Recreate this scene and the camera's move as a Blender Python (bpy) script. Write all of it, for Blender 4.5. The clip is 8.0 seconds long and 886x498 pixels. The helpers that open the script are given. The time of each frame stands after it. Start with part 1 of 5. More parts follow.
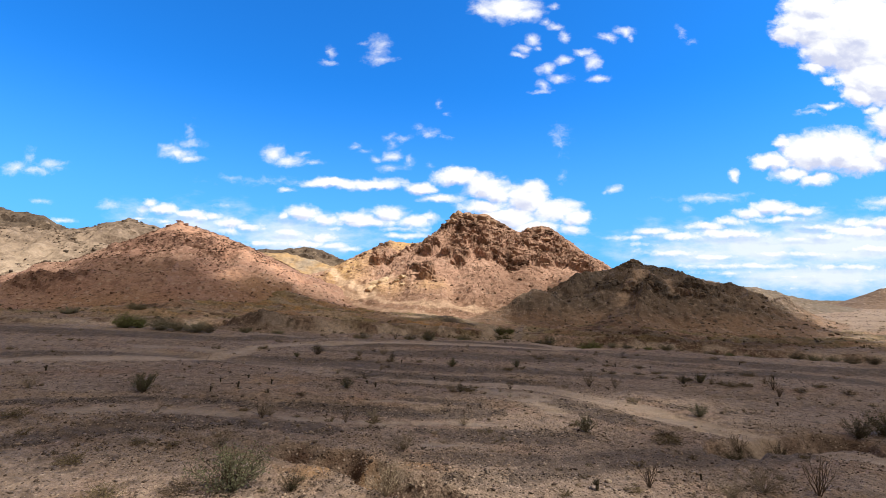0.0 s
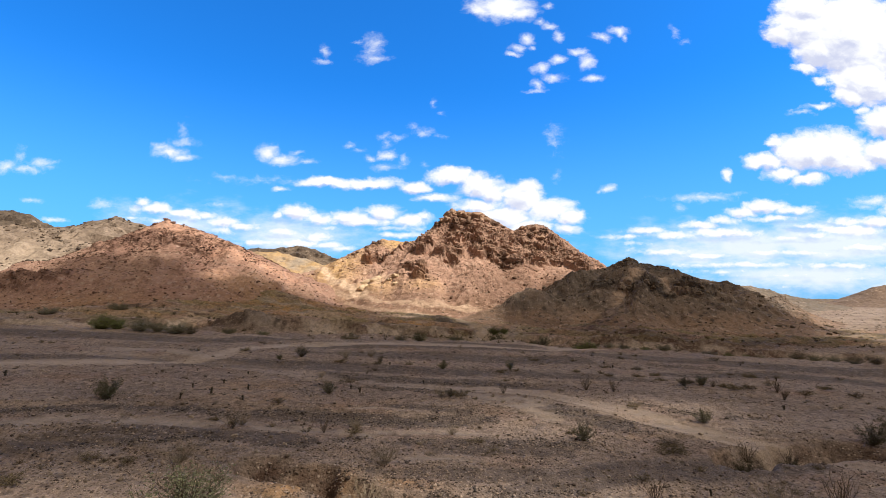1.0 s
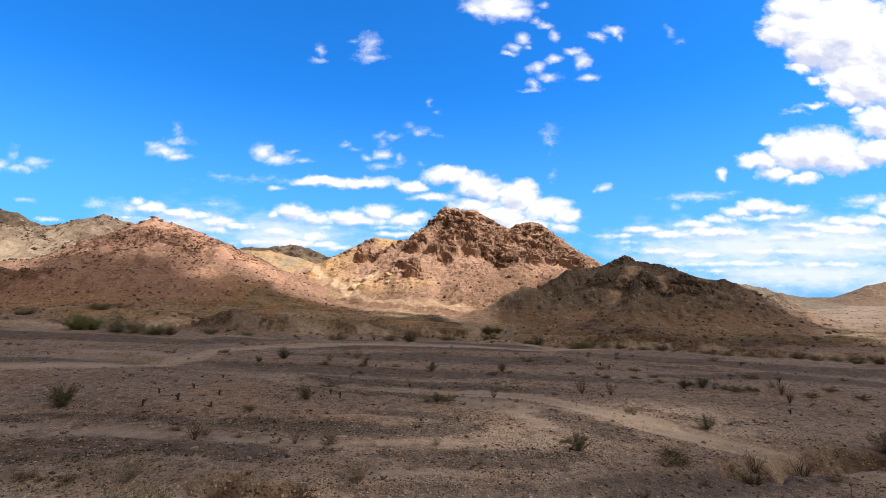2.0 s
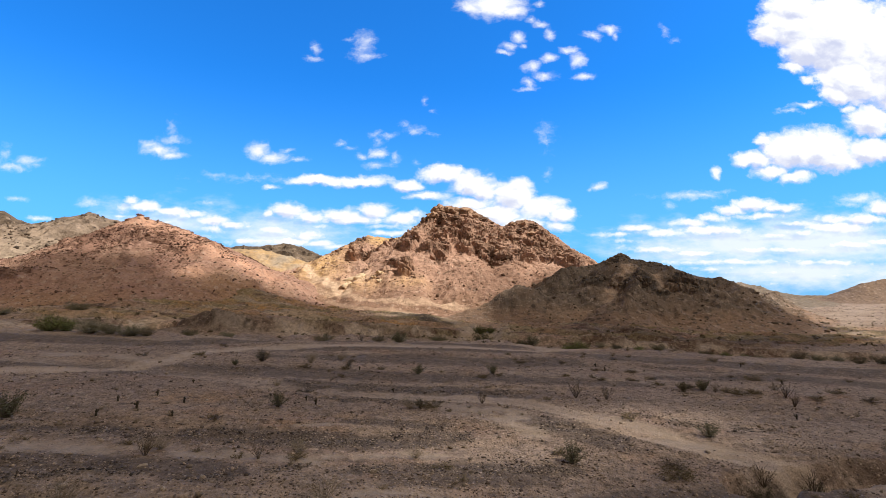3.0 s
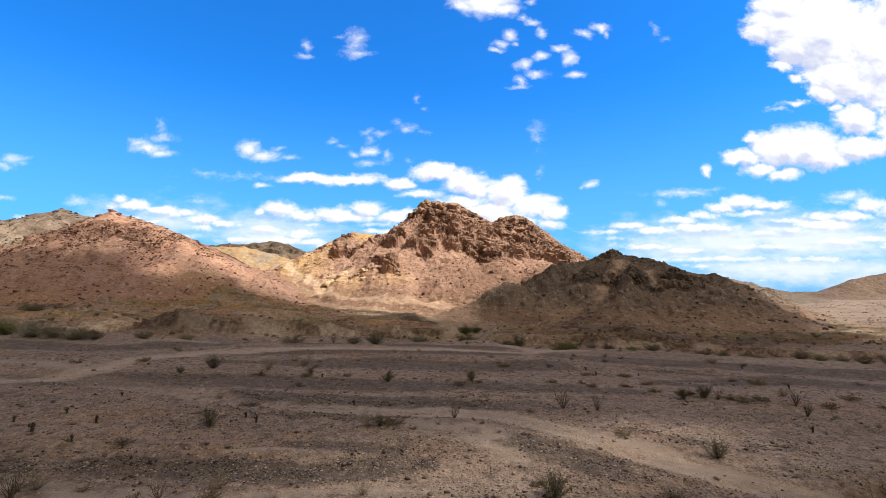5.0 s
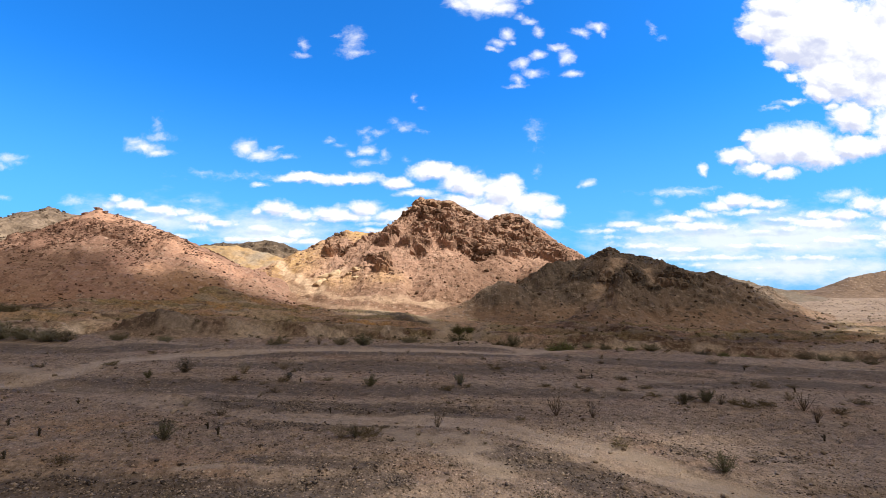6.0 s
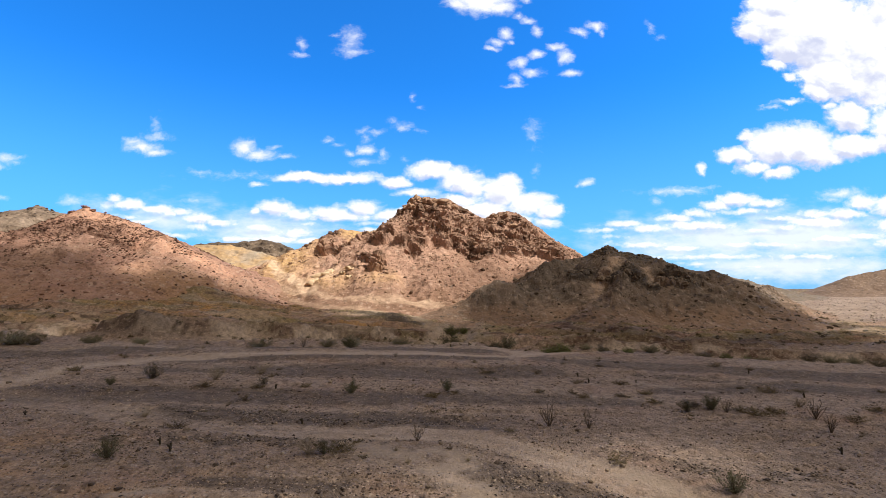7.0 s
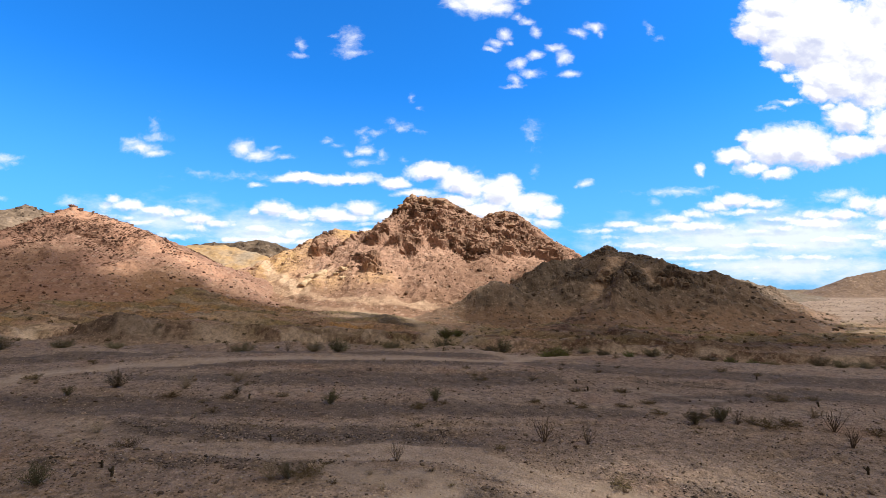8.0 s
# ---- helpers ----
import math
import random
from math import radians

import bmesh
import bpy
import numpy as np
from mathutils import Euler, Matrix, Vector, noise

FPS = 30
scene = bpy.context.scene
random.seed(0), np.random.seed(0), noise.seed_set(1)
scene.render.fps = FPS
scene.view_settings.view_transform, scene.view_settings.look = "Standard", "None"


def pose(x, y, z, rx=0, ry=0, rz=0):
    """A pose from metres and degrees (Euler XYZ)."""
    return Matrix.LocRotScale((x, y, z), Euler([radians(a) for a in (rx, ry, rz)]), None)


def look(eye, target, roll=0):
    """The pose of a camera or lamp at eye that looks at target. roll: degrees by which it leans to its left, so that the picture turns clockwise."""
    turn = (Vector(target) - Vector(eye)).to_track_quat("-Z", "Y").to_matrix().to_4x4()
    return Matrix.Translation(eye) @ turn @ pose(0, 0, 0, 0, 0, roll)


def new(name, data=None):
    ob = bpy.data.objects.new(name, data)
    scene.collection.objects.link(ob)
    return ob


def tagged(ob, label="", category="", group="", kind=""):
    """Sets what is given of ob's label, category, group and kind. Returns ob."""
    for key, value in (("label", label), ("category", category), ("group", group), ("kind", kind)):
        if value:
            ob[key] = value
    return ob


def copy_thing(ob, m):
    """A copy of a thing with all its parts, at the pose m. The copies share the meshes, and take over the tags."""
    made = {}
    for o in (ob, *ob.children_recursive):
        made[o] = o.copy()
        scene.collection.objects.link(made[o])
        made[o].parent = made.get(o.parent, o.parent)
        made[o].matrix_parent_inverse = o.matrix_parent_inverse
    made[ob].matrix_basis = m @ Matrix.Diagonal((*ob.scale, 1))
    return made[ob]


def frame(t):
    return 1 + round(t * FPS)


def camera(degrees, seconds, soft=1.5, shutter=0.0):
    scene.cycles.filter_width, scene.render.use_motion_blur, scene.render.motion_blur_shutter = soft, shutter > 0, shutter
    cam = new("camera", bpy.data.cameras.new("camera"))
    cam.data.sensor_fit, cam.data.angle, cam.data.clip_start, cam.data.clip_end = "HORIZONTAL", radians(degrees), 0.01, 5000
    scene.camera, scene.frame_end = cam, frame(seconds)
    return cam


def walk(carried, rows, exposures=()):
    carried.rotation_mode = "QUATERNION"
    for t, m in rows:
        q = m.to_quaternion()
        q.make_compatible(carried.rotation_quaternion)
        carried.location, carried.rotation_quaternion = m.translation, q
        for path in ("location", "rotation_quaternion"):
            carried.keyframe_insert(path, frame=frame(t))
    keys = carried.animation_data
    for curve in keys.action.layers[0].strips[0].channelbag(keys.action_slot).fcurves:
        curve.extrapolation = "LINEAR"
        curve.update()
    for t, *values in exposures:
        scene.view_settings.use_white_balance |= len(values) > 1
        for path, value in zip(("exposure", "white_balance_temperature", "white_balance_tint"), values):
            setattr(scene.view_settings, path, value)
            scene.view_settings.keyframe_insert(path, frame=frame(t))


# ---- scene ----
cam = camera(84.6, 8.0, soft=0.9)
METRES, EYE, TILT, LEAN, TURN = 18.0, 8.6, 2.9, 3.4, 0.2
ROWS = [
    (0.0, 0.0, 0.0, 0.0, -0.18, 2.77, -3.78),
    (0.5, 0.0092, 0.0578, -0.0019, -0.57, 2.77, -3.72),
    (1.0, 0.0233, 0.1152, -0.0048, -0.8, 2.72, -3.69),
    (1.5, 0.0411, 0.1726, -0.0084, -1.01, 2.69, -3.65),
    (3.0, 0.1022, 0.3488, -0.0149, -1.76, 2.55, -3.5),
    (3.5, 0.1232, 0.4073, -0.0157, -1.97, 2.48, -3.43),
    (4.0, 0.1443, 0.4646, -0.0172, -2.19, 2.4, -3.38),
    (4.5, 0.167, 0.5208, -0.0197, -2.42, 2.39, -3.33),
    (6.0, 0.2394, 0.6914, -0.0272, -2.92, 2.29, -3.16),
    (6.5, 0.2656, 0.7505, -0.0289, -2.98, 2.26, -3.11),
    (7.0, 0.292, 0.8124, -0.0295, -3.06, 2.24, -3.08),
    (7.5, 0.3162, 0.8759, -0.0295, -3.13, 2.26, -3.09),
    (8.0, 0.3368, 0.9387, -0.0293, -3.18, 2.32, -3.07),
]
walk(cam, [(t, pose(0, 0, EYE, TILT, LEAN, TURN) @ pose(METRES * x, METRES * y, METRES * z, 90 + pitch, roll, yaw)) for t, x, y, z, yaw, pitch, roll in ROWS], [(0.0, 0.11), (8.0, 0.17)])
# ---- light ----
SUN_ELEVATION, SUN_AZIMUTH = 53.0, 112.0      # degrees; the azimuth is counted clockwise from the view's own direction (+y)
SUN_WAY = Vector((math.sin(radians(SUN_AZIMUTH)) * math.cos(radians(SUN_ELEVATION)),
                  math.cos(radians(SUN_AZIMUTH)) * math.cos(radians(SUN_ELEVATION)),
                  math.sin(radians(SUN_ELEVATION))))
sun_data = bpy.data.lights.new("sun", "SUN")
sun_data.energy, sun_data.angle, sun_data.color = 5.0, radians(0.53), (1.0, 0.92, 0.8)
sun = new("sun", sun_data)
sun.matrix_world = look(SUN_WAY * 900, (0, 0, 0))

# Clouds: across and up over ahead (u = x / y, v = z / y), half widths, and how thick each one is.
BIG_CLOUD = [
    (0.805, 0.590, 0.100, 0.0630, 1.00), (0.755, 0.572, 0.051, 0.0340, 1.00), (0.833, 0.535, 0.074, 0.0469, 1.00),
    (0.906, 0.572, 0.142, 0.1182, 1.00), (0.801, 0.495, 0.036, 0.0168, 1.00), (0.828, 0.467, 0.019, 0.0142, 1.00),
    (0.930, 0.469, 0.096, 0.0710, 1.00), (0.893, 0.435, 0.053, 0.0333, 1.00), (0.817, 0.409, 0.038, 0.0115, 0.75),
    (0.782, 0.394, 0.033, 0.0076, 0.60), (0.961, 0.377, 0.061, 0.0458, 1.00), (1.012, 0.522, 0.116, 0.1567, 1.00),
    (0.912, 0.402, 0.023, 0.0140, 1.00), (0.808, 0.634, 0.077, 0.0595, 1.00), (1.126, 0.563, 0.150, 0.2244, 1.00),
    (1.068, 0.362, 0.077, 0.0458, 1.00),
]
PUFF_CLOUD = [
    (0.785, 0.310, 0.083, 0.0525, 1.00), (0.848, 0.311, 0.095, 0.0526, 1.00), (0.718, 0.329, 0.030, 0.0175, 1.00),
    (0.703, 0.286, 0.060, 0.0186, 1.00), (0.674, 0.282, 0.027, 0.0161, 1.00), (0.740, 0.262, 0.057, 0.0173, 1.00),
    (0.784, 0.250, 0.052, 0.0173, 1.00), (0.878, 0.291, 0.080, 0.0350, 1.00), (0.949, 0.309, 0.066, 0.0352, 1.00),
    (0.995, 0.314, 0.056, 0.0277, 1.00), (1.051, 0.324, 0.066, 0.0354, 1.00), (0.614, 0.258, 0.017, 0.0160, 1.00),
]
HIGH_SCRAPS = [
    (0.140, 0.628, 0.079, 0.0388, 1.00), (0.091, 0.622, 0.037, 0.0194, 1.00), (0.183, 0.611, 0.040, 0.0194, 1.00),
    (0.239, 0.628, 0.017, 0.0104, 1.00), (0.242, 0.586, 0.021, 0.0103, 1.00), (0.264, 0.564, 0.014, 0.0180, 1.00),
    (0.221, 0.595, 0.014, 0.0077, 1.00), (0.197, 0.554, 0.020, 0.0179, 1.00), (0.174, 0.535, 0.027, 0.0089, 1.00),
    (0.161, 0.520, 0.020, 0.0064, 1.00), (0.207, 0.535, 0.011, 0.0077, 1.00), (0.355, 0.558, 0.025, 0.0129, 1.00),
    (0.393, 0.574, 0.026, 0.0129, 1.00), (0.406, 0.561, 0.011, 0.0116, 1.00),
]
BROKEN_SCRAPS = [
    (0.224, 0.490, 0.021, 0.0165, 1.00), (0.255, 0.506, 0.021, 0.0140, 1.00), (0.299, 0.521, 0.022, 0.0115, 1.00),
    (0.317, 0.501, 0.021, 0.0178, 1.00), (0.251, 0.466, 0.029, 0.0126, 1.00), (0.332, 0.464, 0.026, 0.0101, 1.00),
    (0.214, 0.453, 0.013, 0.0164, 1.00), (0.206, 0.440, 0.022, 0.0063, 1.00), (-0.244, 0.517, 0.011, 0.0188, 0.70),
    (-0.246, 0.497, 0.021, 0.0075, 0.70), (-0.139, 0.529, 0.024, 0.0303, 0.60), (-0.137, 0.506, 0.038, 0.0088, 0.70),
    (-0.169, 0.538, 0.014, 0.0063, 0.50), (0.515, 0.576, 0.010, 0.0169, 0.55), (0.531, 0.553, 0.014, 0.0065, 0.42),
    (-0.012, 0.410, 0.006, 0.0124, 0.60), (0.009, 0.386, 0.010, 0.0049, 0.50), (0.252, 0.335, 0.017, 0.0296, 0.30),
    (0.254, 0.252, 0.008, 0.0109, 0.40),
]
MIDDLE_SCRAPS = [
    (-0.559, 0.300, 0.048, 0.0167, 1.00), (-0.582, 0.309, 0.023, 0.0107, 0.90), (-0.530, 0.286, 0.031, 0.0107, 1.00),
    (-0.531, 0.317, 0.037, 0.0120, 0.60), (-0.532, 0.339, 0.014, 0.0180, 0.42), (-0.354, 0.302, 0.031, 0.0228, 1.00),
    (-0.320, 0.289, 0.044, 0.0144, 1.00), (-0.293, 0.300, 0.017, 0.0060, 0.70), (-0.276, 0.281, 0.027, 0.0072, 0.75),
    (-0.103, 0.297, 0.024, 0.0145, 0.90), (-0.135, 0.291, 0.018, 0.0085, 0.80), (-0.106, 0.271, 0.035, 0.0084, 0.65),
    (-0.069, 0.289, 0.011, 0.0121, 0.65), (-0.108, 0.318, 0.006, 0.0146, 0.60), (-0.183, 0.316, 0.016, 0.0073, 0.60),
    (-0.164, 0.306, 0.014, 0.0061, 0.45), (-0.113, 0.337, 0.015, 0.0085, 0.50), (-0.087, 0.334, 0.020, 0.0073, 0.55),
    (-0.035, 0.343, 0.027, 0.0110, 0.58),
]
THIN_SCRAPS = [
    (-0.055, 0.359, 0.013, 0.0086, 0.42), (-0.000, 0.332, 0.014, 0.0049, 0.42), (-0.024, 0.275, 0.013, 0.0085, 0.42),
    (-0.442, 0.248, 0.028, 0.0071, 0.50), (-0.816, 0.271, 0.036, 0.0118, 0.80), (-0.847, 0.255, 0.038, 0.0094, 0.80),
    (-0.798, 0.262, 0.020, 0.0071, 0.75), (-0.865, 0.286, 0.013, 0.0177, 0.45), (-0.839, 0.193, 0.024, 0.0070, 0.75),
    (-0.688, 0.184, 0.031, 0.0116, 0.75), (-0.460, 0.186, 0.024, 0.0070, 0.75), (0.361, 0.226, 0.022, 0.0109, 1.00),
    (0.344, 0.222, 0.013, 0.0061, 0.80), (0.551, 0.210, 0.076, 0.0110, 0.55), (0.514, 0.190, 0.016, 0.0085, 0.50),
    (0.621, 0.217, 0.052, 0.0049, 0.45), (0.928, 0.205, 0.060, 0.0160, 0.70), (0.897, 0.195, 0.040, 0.0086, 0.65),
    (-0.367, 0.242, 0.081, 0.0083, 0.38), (-0.895, 0.262, 0.029, 0.0141, 0.80),
]
LONG_BANK = [
    (-0.321, 0.224, 0.021, 0.0071, 0.85), (-0.228, 0.234, 0.084, 0.0143, 1.25), (-0.135, 0.237, 0.099, 0.0144, 1.25),
    (-0.046, 0.229, 0.038, 0.0180, 1.15), (0.029, 0.252, 0.069, 0.0217, 1.00), (0.091, 0.234, 0.057, 0.0337, 1.00),
    (0.118, 0.218, 0.038, 0.0265, 1.00), (0.179, 0.206, 0.055, 0.0409, 1.00), (0.186, 0.231, 0.036, 0.0217, 1.00),
    (0.233, 0.179, 0.069, 0.0312, 1.00), (0.276, 0.165, 0.038, 0.0216, 1.00), (0.138, 0.167, 0.073, 0.0310, 1.00),
    (0.094, 0.190, 0.083, 0.0191, 0.90), (-0.000, 0.205, 0.053, 0.0143, 0.90), (0.271, 0.141, 0.041, 0.0143, 0.85),
    (0.188, 0.143, 0.071, 0.0190, 1.00),
]
LOW_BANKS = [
    (-0.290, 0.172, 0.046, 0.0212, 1.00), (-0.321, 0.167, 0.022, 0.0129, 1.00), (-0.243, 0.159, 0.048, 0.0165, 1.00),
    (-0.180, 0.162, 0.049, 0.0200, 1.00), (-0.111, 0.172, 0.049, 0.0213, 1.00), (-0.155, 0.154, 0.110, 0.0141, 1.00),
    (-0.062, 0.156, 0.054, 0.0166, 1.00), (-0.027, 0.164, 0.026, 0.0119, 0.90), (-0.076, 0.140, 0.072, 0.0094, 0.65),
    (-0.226, 0.139, 0.071, 0.0082, 0.60), (-0.064, 0.126, 0.070, 0.0094, 0.70), (-0.099, 0.126, 0.032, 0.0082, 1.00),
]
LEFT_BANKS = [
    (-0.607, 0.194, 0.021, 0.0105, 1.00), (-0.579, 0.179, 0.047, 0.0163, 1.00), (-0.524, 0.167, 0.048, 0.0152, 1.00),
    (-0.499, 0.158, 0.024, 0.0093, 1.00), (-0.573, 0.154, 0.070, 0.0093, 0.85), (-0.550, 0.143, 0.043, 0.0093, 1.00),
    (-0.617, 0.177, 0.025, 0.0163, 0.60), (-0.473, 0.164, 0.026, 0.0117, 1.00), (-0.437, 0.151, 0.052, 0.0152, 1.00),
    (-0.396, 0.143, 0.048, 0.0117, 1.00), (-0.432, 0.133, 0.059, 0.0093, 0.70), (-0.368, 0.141, 0.017, 0.0082, 0.80),
    (-0.792, 0.151, 0.031, 0.0069, 0.90), (-0.625, 0.159, 0.017, 0.0046, 0.90),
]
FOOT_BANKS = [
    (-0.318, 0.130, 0.048, 0.0140, 1.00), (-0.249, 0.122, 0.054, 0.0163, 1.00), (-0.281, 0.109, 0.082, 0.0128, 1.00),
    (-0.374, 0.109, 0.071, 0.0116, 0.85), (-0.189, 0.097, 0.037, 0.0093, 0.90), (-0.225, 0.104, 0.060, 0.0093, 1.00),
    (-0.328, 0.091, 0.096, 0.0104, 0.65), (-0.476, 0.115, 0.068, 0.0093, 0.60),
]
RIGHT_TOPS = [
    (0.685, 0.193, 0.057, 0.0195, 1.00), (0.641, 0.180, 0.044, 0.0170, 1.00), (0.742, 0.184, 0.057, 0.0134, 1.00),
    (0.597, 0.159, 0.056, 0.0121, 1.00), (0.702, 0.166, 0.076, 0.0097, 0.85), (0.554, 0.150, 0.063, 0.0121, 1.00),
    (0.433, 0.139, 0.070, 0.0108, 1.00), (0.397, 0.126, 0.062, 0.0096, 0.80), (0.602, 0.135, 0.140, 0.0144, 1.00),
    (0.493, 0.130, 0.075, 0.0120, 1.00), (0.856, 0.160, 0.064, 0.0134, 1.00), (0.787, 0.148, 0.064, 0.0109, 1.00),
    (0.926, 0.160, 0.065, 0.0171, 1.00), (0.971, 0.185, 0.053, 0.0209, 1.00), (0.875, 0.142, 0.118, 0.0170, 1.00),
    (0.736, 0.123, 0.076, 0.0084, 1.00), (0.798, 0.130, 0.076, 0.0121, 1.00), (1.044, 0.174, 0.069, 0.0295, 1.00),
    (1.059, 0.138, 0.094, 0.0220, 1.00),
]
RIGHT_FOOT = [
    (0.467, 0.094, 0.101, 0.0119, 1.00), (0.563, 0.087, 0.102, 0.0107, 1.00), (0.685, 0.094, 0.088, 0.0108, 1.00),
    (0.773, 0.093, 0.088, 0.0108, 1.00), (0.895, 0.106, 0.104, 0.0133, 1.00), (0.972, 0.112, 0.077, 0.0134, 1.00),
    (0.647, 0.069, 0.225, 0.0107, 0.85), (0.833, 0.067, 0.154, 0.0108, 0.85), (0.707, 0.047, 0.188, 0.0083, 0.65),
    (0.865, 0.040, 0.153, 0.0096, 0.65), (0.586, 0.053, 0.115, 0.0083, 0.65), (1.055, 0.095, 0.094, 0.0158, 1.00),
    (0.766, 0.023, 0.207, 0.0071, 0.50), (0.408, 0.112, 0.084, 0.0083, 0.60),
]

VEILS = [
    (0.640, 0.104, 0.340, 0.070, 0.65), (0.840, 0.110, 0.300, 0.080, 0.70), (0.800, 0.045, 0.380, 0.055, 0.65), (-0.300, 0.125, 0.200, 0.060, 0.60), (-0.520, 0.150, 0.200, 0.050, 0.50),
]

world = bpy.data.worlds.new("sky")
scene.world = world
world.use_nodes = True
wt = world.node_tree
wt.nodes.clear()


class Nodes:
    """Short hand for wiring a node tree."""

    def __init__(self, tree):
        self.tree = tree

    def add(self, kind):
        return self.tree.nodes.new(kind)

    def put(self, socket, value):
        if value is None:
            return
        if isinstance(value, bpy.types.NodeSocket):
            self.tree.links.new(value, socket)
        else:
            socket.default_value = value

    def math(self, op, a, b=None, c=None, clamp=False):
        node = self.add("ShaderNodeMath")
        node.operation, node.use_clamp = op, clamp
        for socket, value in zip(node.inputs, (a, b, c)):
            self.put(socket, value)
        return node.outputs[0]

    def vec(self, op, a, b=None, c=None, out=0):
        node = self.add("ShaderNodeVectorMath")
        node.operation = op
        for socket, value in zip(node.inputs, (a, b, c)):
            self.put(socket, value)
        return node.outputs[out]

    def step(self, value, low, high, to_low=0.0, to_high=1.0):
        node = self.add("ShaderNodeMapRange")
        node.interpolation_type = "SMOOTHSTEP"
        for socket, v in zip(node.inputs, (value, low, high, to_low, to_high)):
            self.put(socket, v)
        return node.outputs[0]

    def noise(self, vector, scale, detail=4.0, rough=0.55, distortion=0.0, out=0):
        node = self.add("ShaderNodeTexNoise")
        self.put(node.inputs["Vector"], vector)
        node.inputs["Scale"].default_value, node.inputs["Detail"].default_value = scale, detail
        node.inputs["Roughness"].default_value, node.inputs["Distortion"].default_value = rough, distortion
        return node.outputs[out]

    def mix(self, factor, a, b, blend="MIX"):
        node = self.add("ShaderNodeMix")
        node.data_type, node.blend_type = "RGBA", blend
        self.put(node.inputs[0], factor)
        self.put(node.inputs[6], a)
        self.put(node.inputs[7], b)
        return node.outputs[2]


def build_sky():
    n = Nodes(wt)
    sky = n.add("ShaderNodeTexSky")
    sky.sky_type, sky.sun_disc = "NISHITA", False
    sky.sun_elevation, sky.sun_rotation = radians(SUN_ELEVATION), radians(SUN_AZIMUTH)
    sky.altitude, sky.air_density, sky.dust_density, sky.ozone_density = 300.0, 1.0, 0.6, 2.0
    blue = n.mix(1.0, sky.outputs[0], (0.17, 1.2, 2.4, 1), "MULTIPLY")
    way = n.add("ShaderNodeTexCoord").outputs["Generated"]
    split = n.add("ShaderNodeSeparateXYZ")
    n.put(split.inputs[0], way)
    ahead = n.math("MAXIMUM", split.outputs[1], 0.12)
    flat = n.add("ShaderNodeCombineXYZ")
    n.put(flat.inputs[0], n.math("DIVIDE", split.outputs[0], ahead))
    n.put(flat.inputs[1], n.math("DIVIDE", split.outputs[2], ahead))
    uv = flat.outputs[0]
    # ragged outlines: bend the plane of the clouds at two scales
    rise = n.math("DIVIDE", split.outputs[2], ahead)
    bend = n.vec("SUBTRACT", n.noise(uv, 13.0, 5.0, 0.6, out=1), (0.5, 0.5, 0.5))
    reach = n.add("ShaderNodeCombineXYZ")         # flatter towards the horizon
    reach.inputs[0].default_value = 0.05
    n.put(reach.inputs[1], n.step(rise, 0.02, 0.3, 0.01, 0.04))
    bent = n.vec("MULTIPLY_ADD", bend, reach.outputs[0], uv)

    def gathered(where, clouds):
        total = None
        for cu, cv, ru, rv, weight in clouds:
            local = n.vec("MULTIPLY_ADD", where, (1 / ru, 1 / rv, 0), (-cu / ru, -cv / rv, 0))
            far = n.vec("LENGTH", local, out=1)
            strong = weight * math.sqrt(min(ru, rv * 1.5) / 0.03)
            puff = n.math("MULTIPLY_ADD", far, -strong, strong)
            total = puff if total is None else n.math("MAXIMUM", total, puff)
        return total

    large = BIG_CLOUD + PUFF_CLOUD + LONG_BANK + LOW_BANKS + LEFT_BANKS + FOOT_BANKS + RIGHT_TOPS + RIGHT_FOOT
    total = gathered(bent, large)
    thin = gathered(bent, HIGH_SCRAPS + BROKEN_SCRAPS + MIDDLE_SCRAPS + THIN_SCRAPS)
    # how much more cloud lies above each place than at it: undersides are greyer than tops
    lift = n.add("ShaderNodeCombineXYZ")
    lift.inputs[0].default_value = 0.006
    n.put(lift.inputs[1], n.step(rise, 0.06, 0.3, 0.004, 0.016))
    higher = n.vec("MULTIPLY_ADD", bend, reach.outputs[0], n.vec("ADD", uv, lift.outputs[0]))
    weight_above = n.math("SUBTRACT", n.math("MAXIMUM", gathered(higher, large), -0.2), n.math("MAXIMUM", total, 0.0))
    # loose clouds in the rest of the sky, outside the view
    high = n.math("MAXIMUM", split.outputs[2], 0.1)
    over = n.add("ShaderNodeCombineXYZ")
    n.put(over.inputs[0], n.math("DIVIDE", split.outputs[0], high))
    n.put(over.inputs[1], n.math("DIVIDE", split.outputs[1], high))
    loose = n.step(n.noise(over.outputs[0], 0.8, 6.0, 0.55), 0.28, 0.48, -0.4, 1.0)
    aside = n.math("MAXIMUM", n.step(split.outputs[1], 0.55, 0.35), n.step(split.outputs[2], 0.52, 0.62))
    loose = n.math("MULTIPLY_ADD", aside, 2.0, n.math("SUBTRACT", loose, 2.0))
    under = n.step(loose, 0.0, 0.4)
    total = n.math("MAXIMUM", total, loose)
    # cauliflower edges: round cells at two sizes, and fine shreds
    stretched = n.vec("MULTIPLY", bent, (1.0, 1.5, 1.0))
    cells = n.add("ShaderNodeTexVoronoi")
    cells.feature, cells.inputs["Scale"].default_value = "SMOOTH_F1", 42.0
    cells.inputs["Detail"].default_value, cells.inputs["Roughness"].default_value = 2.0, 0.55
    n.put(cells.inputs["Vector"], stretched)
    billow = n.math("SUBTRACT", 0.42, cells.outputs["Distance"])
    fine = n.math("SUBTRACT", n.noise(stretched, 40.0, 7.0, 0.66), 0.5)
